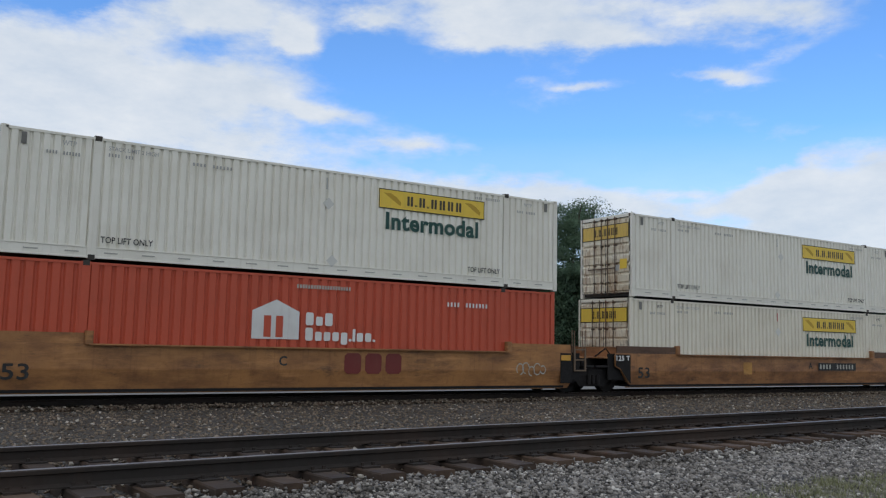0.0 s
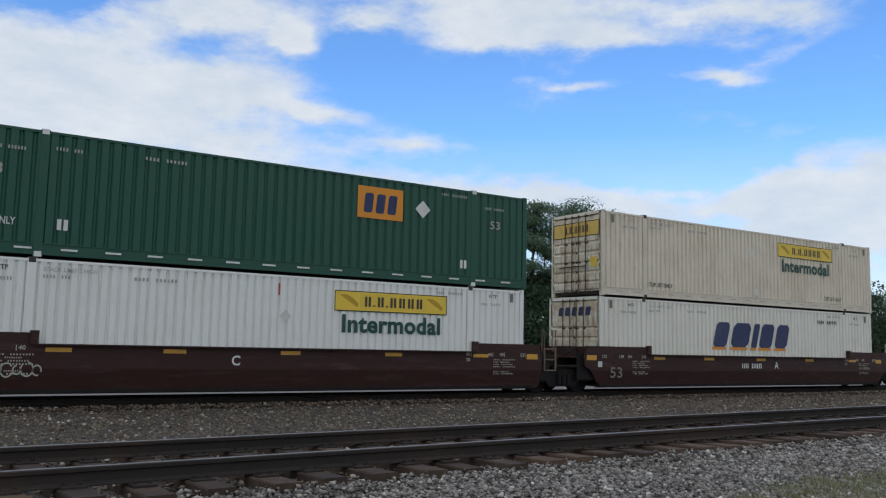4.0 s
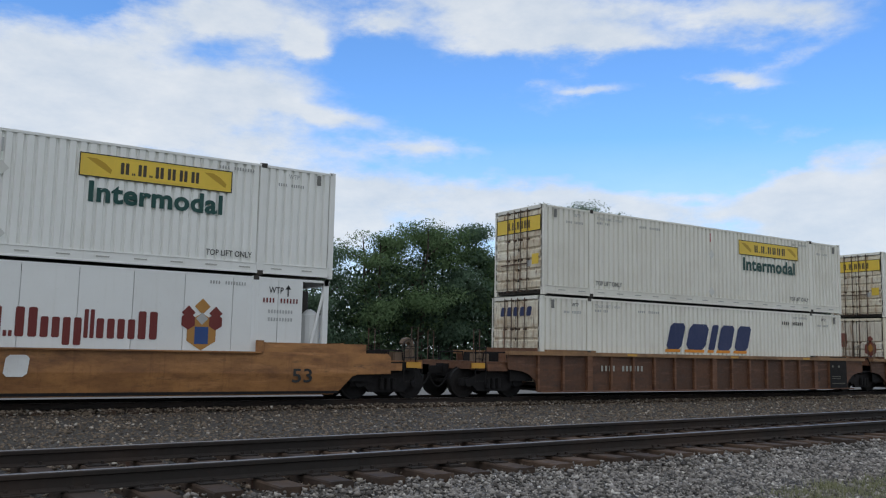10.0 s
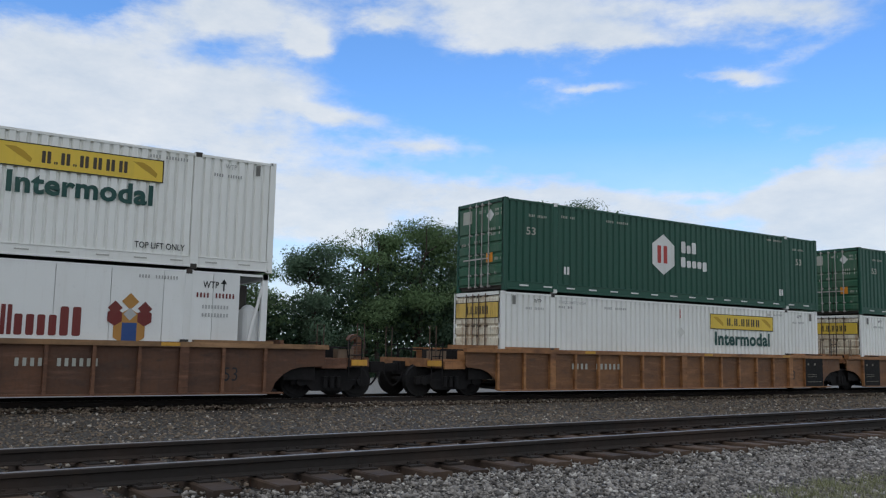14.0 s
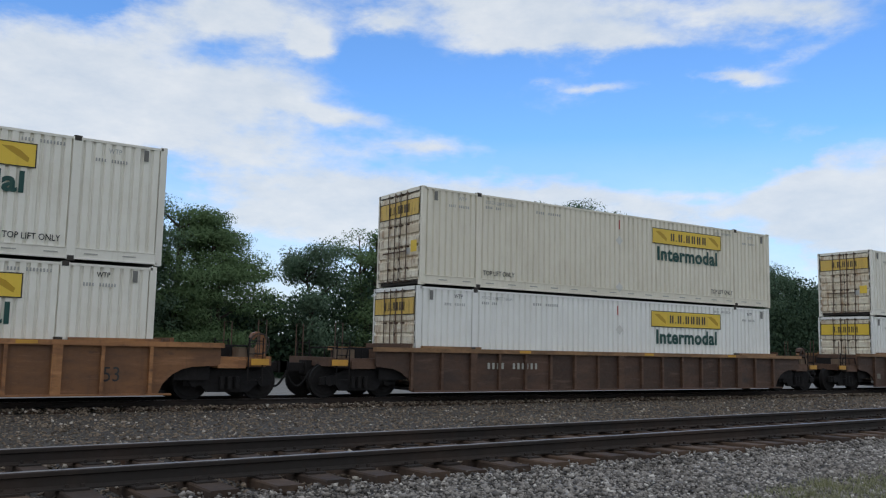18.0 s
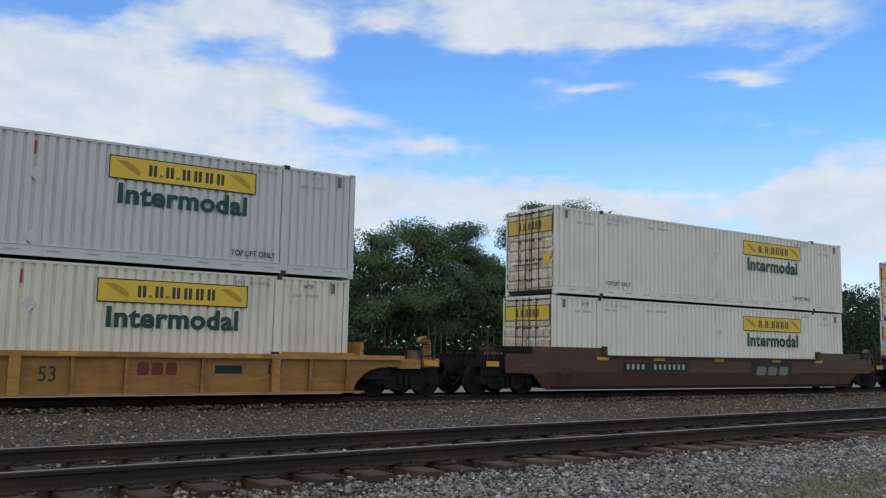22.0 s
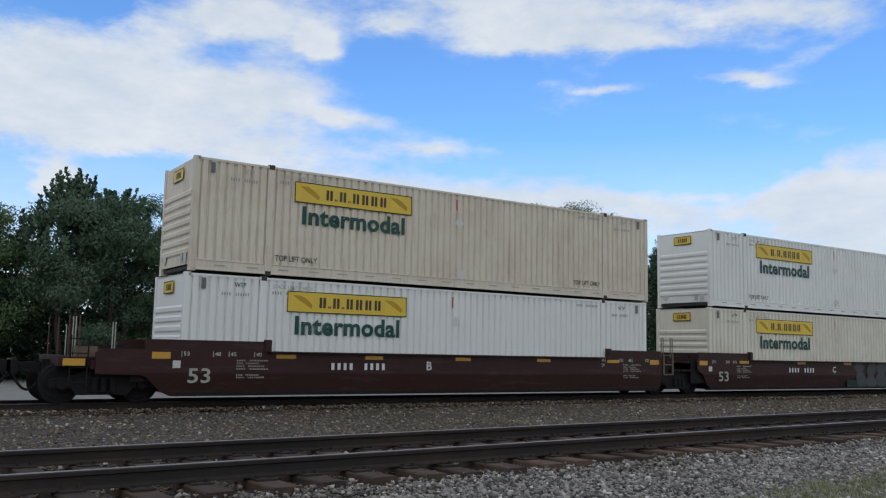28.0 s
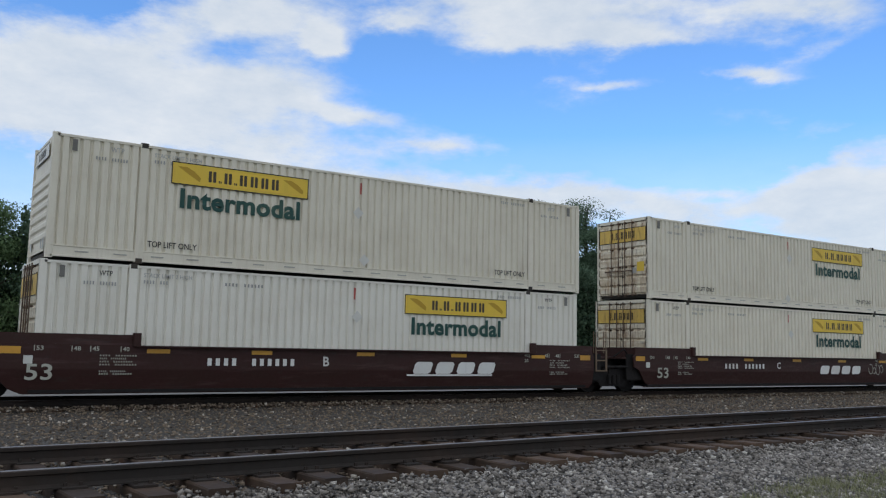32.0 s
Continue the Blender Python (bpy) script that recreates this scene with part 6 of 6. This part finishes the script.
            for i, (x, z) in enumerate([(x, z) for x in (14.77, 1.25) for z in (1.02, 0.95, 0.88, 0.81, 0.66, 0.60)]):
                mark("stencil_mark", digits((0.85, 0.6, 0.75)[i % 3], 0.035, 12), "ink_haze", e, x, y, z)
        elif k == "sooty":
            pl = mark("dark_patch", shared(("sooty",), flat, [(-0.93, 0.88), (-0.72, 0.80), (-0.37, 0.40), (-0.25, 0.28), (-0.25, 1.26), (-0.93, 1.26)]), "black_iron", e, 0, y - 0.003, 0, "black painted sloping end")
            mark("lettering", lettering("125 T", 0.17, 0.62, 0.02), "ink_white", pl, -0.90, -0.004, 1.05)
        elif k == "125":
            x = item[1]
            bl = mark("dark_patch", shared(("line", 1.15, 1.25), line, 1.15, 1.25), "black_iron", e, x, y - 0.102 if style == "R" else y, 0.21, "black painted end panel")
            mark("lettering", lettering("125T", 0.30, 0.85, 0.02), "ink_haze", bl, 0.15, -0.003, 0.15)
            mark("stencil_mark", bars(0.8, 0.08, 2), "ink_haze", bl, 0.15, -0.003, 0.80)
        elif k == "blackend":
            bl = mark("dark_patch", shared(("line", 1.15, 1.25), line, 1.15, 1.25), "black_iron", e, item[1], y - 0.102 if style == "R" else y, 0.21, "black painted end panel")
            for z, w, h in ((0.16, 0.9, 0.03), (0.36, 0.6, 0.025), (0.44, 0.6, 0.025), (0.82, 0.85, 0.08)):
                mark("stencil_mark", bars(w, h, 2 if h > 0.05 else 9, 0, 0.75 if h > 0.05 else 0.3), "spray_grey", bl, 0.13, -0.003, z)
        elif k == "graf":
            graffiti(e, item[1], item[2], item[3], item[4], item[5], y - 0.004)
        elif k == "scrawl":
            mark("graffiti", shared(("scrawl", item[2], item[3], item[4]), scrawl, item[2], item[3], item[4]), item[5], e, item[1], y - 0.004, 0.5)
    return e


# ---- the train ----
MAROON_REFL = ("refl", (2.3, 4.9, 7.9, 11.0, 14.02), 1.10)
ENDS_DATA = ("marks",)
WB, BB = ("ink_white", "spray_dark", "spray_teal"), ("car_tag", "spray_grey", "spray_dark")
TB, GB = ("car_tag", "spray_grey", "spray_teal"), ("spray_grey", "spray_dark", "spray_grey")
NB = ("spray_slate", "spray_dark", "spray_slate")
# car: style, paint, left end, right end, side height, markings; load: kind, tone, extra (upper, lower); nose to the left (upper, lower)
TRAIN = (
    ("S", "car_amber", "a", "a", 1.30, (("53", 0.3), ("letter", 6.7, "C"), ("big", 8.5, 1.9, 0.55, 3, "ink_maroon", 0.0), ("scrawl", 14.4, 1.2, 0.5, 5, "ink_haze")), ("panelled", "box_white", ""), ("housed", "", ""), (0, 0)),
    ("S", "car_orange", "a", "c", 1.30, (("sooty",), ("53", 0.1), ("letter", 9.6, "A"), ("num", 10.3, 2.4, 10, True), ("block", 5.6, 0.5, 0.45, "car_yellow", 0.6), ("data", (15.6,))), ("panelled", "box_white", ""), ("panelled", "box_cream", ""), (0, 0)),
    ("S", "car_maroon", "c", "a", 1.28, (("53", 0.5, "spray_grey"), MAROON_REFL, ENDS_DATA, ("letter", 7.0, "B"), ("num", 8.6, 2.0, 14, False)), ("panelled", "box_white", ""), ("slanted", "box_white", ""), (0, 0)),
    ("S", "car_maroon", "a", "a", 1.28, (("53", 0.2, "spray_grey"), MAROON_REFL, ENDS_DATA, ("letter", 6.6, "C"), ("scrawl", 0.6, 1.8, 0.45, 8, "ink_haze")), ("badged", "", ""), ("panelled", "box_bright", ""), (0, 0)),
    ("S", "car_maroon", "a", "c", 1.28, (("53", 0.2, "spray_grey"), MAROON_REFL, ENDS_DATA, ("letter", 9.0, "A"), ("num", 7.0, 1.2, 10, False)), ("panelled", "box_tan", ""), ("slanted", "box_white", ""), (0, 0)),
    ("R", "car_orange", "c", "c", 1.26, (("num", 2.6, 2.2, 10, False), ("53", 13.1), ("block", 10.6, 2.1, 0.36, "spray_dark", 0.59), ("big", 10.9, 1.6, 0.28, 3, "spray_grey", 0.3), ("block", -0.9, 0.6, 0.35, "ink_haze", 0.95)), ("panelled", "box_white", ""), ("panelled", "box_cream", ""), (0, 0)),
    ("S", "car_dusk", "c", "c", 1.12, (("refl", (3.2, 8.6, 13.4), 0.98), ("block", 2.0, 12.2, 0.5, "car_umber", 0.2), ("num", 4.0, 0.9, 3, False)), ("panelled", "box_white", ""), ("panelled", "box_bright", "pale"), (0, 0)),
    ("S", "car_amber", "c", "c", 1.26, (("num", 1.5, 1.95, 10, True), ("big", 7.0, 1.8, 0.48, 3, "ink_white", 0.1), ("scrawl", 4.7, 1.8, 0.7, 3, "ink_black"), ("scrawl", 3.6, 0.6, 0.4, 4, "ink_black"), ("53", 15.0)), ("panelled", "box_bright", ""), ("reefer", "", ""), (0, 0)),
    ("R", "car_rust", "c", "a", 1.32, (("num", 2.3, 2.0, 10, False), ("53", 13.9), ("blackend", 14.82)), ("panelled", "box_white", ""), ("slanted", "box_white", ""), (0, 0)),
    ("R", "car_rust", "a", "a", 1.32, (("125", -0.35), ("blackend", 14.82)), ("panelled", "box_white", ""), ("reefer", "reefer_cream", "length"), (0, 0)),
    ("R", "car_rust", "a", "c", 1.32, (("125", -0.35), ("num", 10.2, 1.8, 10, False), ("53", 14.9)), ("panelled", "box_bright", ""), ("reefer", "", ""), (0, 0)),
    ("R", "car_orange", "c", "a", 1.32, (("num", 2.6, 2.2, 10, False), ("53", 13.9), ("blackend", 14.82)), ("hexagon", "", ""), ("panelled", "box_bright", ""), (0, 0)),
    ("R", "car_orange", "a", "a", 1.32, (("blackend", -0.35), ("block", 11.6, 0.85, 0.26, "spray_dark", 0.74), ("big", 8.6, 1.8, 0.32, 3, "ink_haze", 0.0), ("53", 13.9), ("blackend", 14.82)), ("hexagon", "", ""), ("panelled", "box_bright", ""), (0, 0)),
    ("R", "car_orange", "a", "c", 1.32, (("125", -0.35), ("block", 3.1, 0.85, 0.26, "spray_dark", 0.74), ("num", 10.4, 1.7, 8, False), ("53", 14.9)), ("panelled", "box_white", ""), ("panelled", "box_white", ""), (0, 0)),
    ("R", "car_umber", "c", "c", 1.30, (("num", 2.3, 2.0, 10, False),), ("panelled", "box_cream", ""), ("panelled", "box_bright", ""), (0, 0)),
    ("R", "car_umber", "c", "c", 1.46, (("num", 2.2, 1.5, 10, False), ("big", 10.3, 1.5, 0.30, 3, "spray_grey", 0.2), ("block", -0.1, 0.25, 0.22, "spray_grey", 0.5)), ("panelled", "box_white", ""), ("panelled", "box_bright", ""), (0, 0)),
    ("R", "car_yellow", "c", "c", 1.06, (("num", 2.6, 2.0, 10, True), ("53", 8.3), ("big", 10.4, 1.0, 0.3, 3, "ink_maroon", 0.0), ("block", 12.3, 0.7, 0.2, "spray_moss", 0.66), ("block", 13.7, 0.36, 0.24, "ink_black", 0.66)), ("panelled", "box_grey", ""), ("panelled", "box_cream", ""), (0, 0)),
    ("S", "car_redbrown", "c", "c", 1.28, (("num", 3.05, 3.0, 11, True), ("block", 9.7, 2.6, 0.52, "ink_black", 0.62), ("big", 9.95, 2.1, 0.34, 3, "spray_grey", 0.2), ("refl", (1.7, 4.4, 7.6, 11.0, 13.8), 1.12), ("53", 0.1, "ink_black")), ("panelled", "box_white", ""), ("panelled", "box_white", ""), (0, 0)),
    ("S", "car_tag", "c", "a", 1.28, (("53", 0.05), ("graf", 2.2, 4.0, 1.02, (BB, BB, BB, BB), 3), ("graf", 8.1, 2.2, 1.0, (TB, TB), 9), ("num", 3.45, 2.5, 10, True), ("scrawl", 8.3, 1.9, 0.8, 12, "spray_pale"), ("graf", 10.9, 2.9, 0.8, (("spray_dark", "car_tag", "spray_dark"),) * 3, 15), ("scrawl", 14.2, 1.3, 0.45, 19, "spray_dark"), MAROON_REFL), ("panelled", "box_cream", ""), ("panelled", "box_bright", ""), (0, 0)),
    ("S", "car_tag", "a", "a", 1.28, (("53", 0.3), ("graf", 2.65, 4.2, 1.06, (WB, WB, WB, WB), 21), ("graf", 8.1, 3.5, 0.95, (GB, GB, GB, GB), 31), ("scrawl", 8.1, 3.5, 0.75, 33, "spray_pale"), MAROON_REFL), ("panelled", "box_bright", "badge"), ("panelled", "box_cream", ""), (0, 0)),
    ("S", "car_tag", "a", "c", 1.28, (("53", 0.3), ("graf", 2.3, 2.2, 0.95, (GB, GB, GB), 41), ("num", 10.2, 2.2, 10, False), ("scrawl", 11.2, 1.8, 0.4, 7, "ink_haze"), ("refl", (1.9, 4.9, 7.9, 11.0, 13.6), 1.10)), ("panelled", "box_bright", ""), ("panelled", "box_cream", ""), (0, 0)),
    ("S", "car_maroon", "c", "a", 1.28, (("53", 0.03), ("num", 3.86, 1.73, 8, False), ("letter", 6.9, "B"), MAROON_REFL, ENDS_DATA), ("panelled", "box_tan", ""), ("panelled", "box_bright", ""), (1, 1)),
    ("S", "car_maroon", "a", "a", 1.28, (("53", 0.2), ("num", 4.4, 1.73, 8, False), ("letter", 7.4, "C"), ("graf", 9.0, 4.9, 1.02, (NB,) * 6, 51), ("block", 8.4, 5.8, 0.30, "spray_moss", 0.21), ENDS_DATA, ("refl", (1.4, 5.0, 8.2))), ("panelled", "box_bright", ""), ("panelled", "box_cream", ""), (1, 1)),
    ("S", "car_maroon", "a", "c", 1.28, (("53", 0.3), ("num", 4.0, 1.73, 8, False), ("letter", 7.2, "A"), MAROON_REFL, ENDS_DATA), ("panelled", "box_cream", ""), ("panelled", "box_cream", ""), (1, 1)),
    ("S", "car_maroon", "c", "a", 1.28, (("53", -0.3), ("num", 3.76, 2.4, 10, False), ("letter", 6.9, "B"), ("big", 9.6, 3.0, 0.34, 4, "ink_white", 0.35), ("block", 9.5, 3.0, 0.05, "ink_white", 0.56), MAROON_REFL, ENDS_DATA), ("panelled", "box_cream", ""), ("panelled", "box_white", ""), (2, 0)),
    ("S", "car_maroon", "a", "a", 1.28, (("53", 0.2), ("num", 3.76, 2.4, 10, False), ("letter", 6.9, "C"), ("big", 9.6, 3.0, 0.34, 4, "ink_white", 0.35), MAROON_REFL, ENDS_DATA, ("scrawl", 13.2, 1.2, 0.6, 6, "ink_haze")), ("panelled", "box_cream", ""), ("panelled", "box_cream", ""), (0, 0)),
)
LEFT_END = (2.07, 21.57, 45.25, 64.75, 84.17, 107.78, 131.16, 154.83, 178.35, 197.76, 217.28, 240.99, 260.26, 279.83, 303.37, 326.68, 350.21, 373.71, 397.40, 416.87, 436.39, 460.04, 479.50, 498.98, 522.35, 541.79)
BASE = 0.30
LAG_UP, LAG_LOW = 0.05, 0.14      # how far back in the well the two boxes of a stack sit
MOVERS = []
for (style, mat, left, right, top, decals, up, low, noses), at in zip(TRAIN, LEFT_END):
    rng = random.Random(at)
    MOVERS.append((well_car(style, mat, left, right, decals, top, rng), at, 0.0))
    MOVERS.append((container(low[0], low[1], noses[1], False, low[2], rng), at - LAG_LOW, BASE))
    MOVERS.append((container(up[0], up[1], noses[0], True, up[2], rng), at - LAG_UP, BASE + CH + 0.036))


# ---- movement ----
RUN = ((0, -0.00), (1, 16.11), (2, 32.21), (3, 48.40), (3.5, 55.90), (5.5, 88.07), (6, 96.16), (7, 112.26), (8, 128.32), (9, 144.48), (10, 160.66), (11, 176.81), (12, 192.94), (13, 209.09), (14, 224.79), (14.5, 233.53), (16.5, 266.30), (17, 273.91), (18, 290.12), (19, 306.36), (20, 322.59), (21, 338.85), (22, 355.14), (23, 371.41), (24, 387.77), (25, 404.14), (27.5, 445.18), (28, 453.41), (29, 469.79), (30, 486.28), (31, 502.69), (32, 519.04))


def run_at(t):
    """How far the train has gone at t seconds."""
    ts, ss = zip(*RUN)
    return float(np.interp(t, ts, ss))


def motions():
    for ob, at, z in MOVERS:
        walk(ob, [(t, pose(at - s, TRACK_Y, z)) for t, s in RUN])
    where = {ob: at for ob, at, z in MOVERS}
    for w, dx, x in WHEELS:
        at = where[w.parent.parent] + x + dx
        seen = [k for k in range(0, 961) if -2 < at - run_at(k / 30) < 52]
        spin = [(k / 30, pose(dx, 0, WHEEL_R, 0, -math.degrees((k - seen[0]) * 0.543 / WHEEL_R), 0)) for k in seen] if seen else []
        first = spin[0][1] if spin else pose(dx, 0, WHEEL_R)
        last = spin[-1][1] if spin else first
        rows = ([(0, first)] if not spin or spin[0][0] > 0 else []) + spin + ([(32, last)] if not spin or spin[-1][0] < 32 else [])
        walk(w, rows)
    walk(clouds, [(0, pose(0, 0, 0, 0, 0, 0.95)), (16, pose(0, 0, 0, 0, 0, -0.2)), (32, pose(0, 0, 0, 0, 0, -1.35))])


motions()
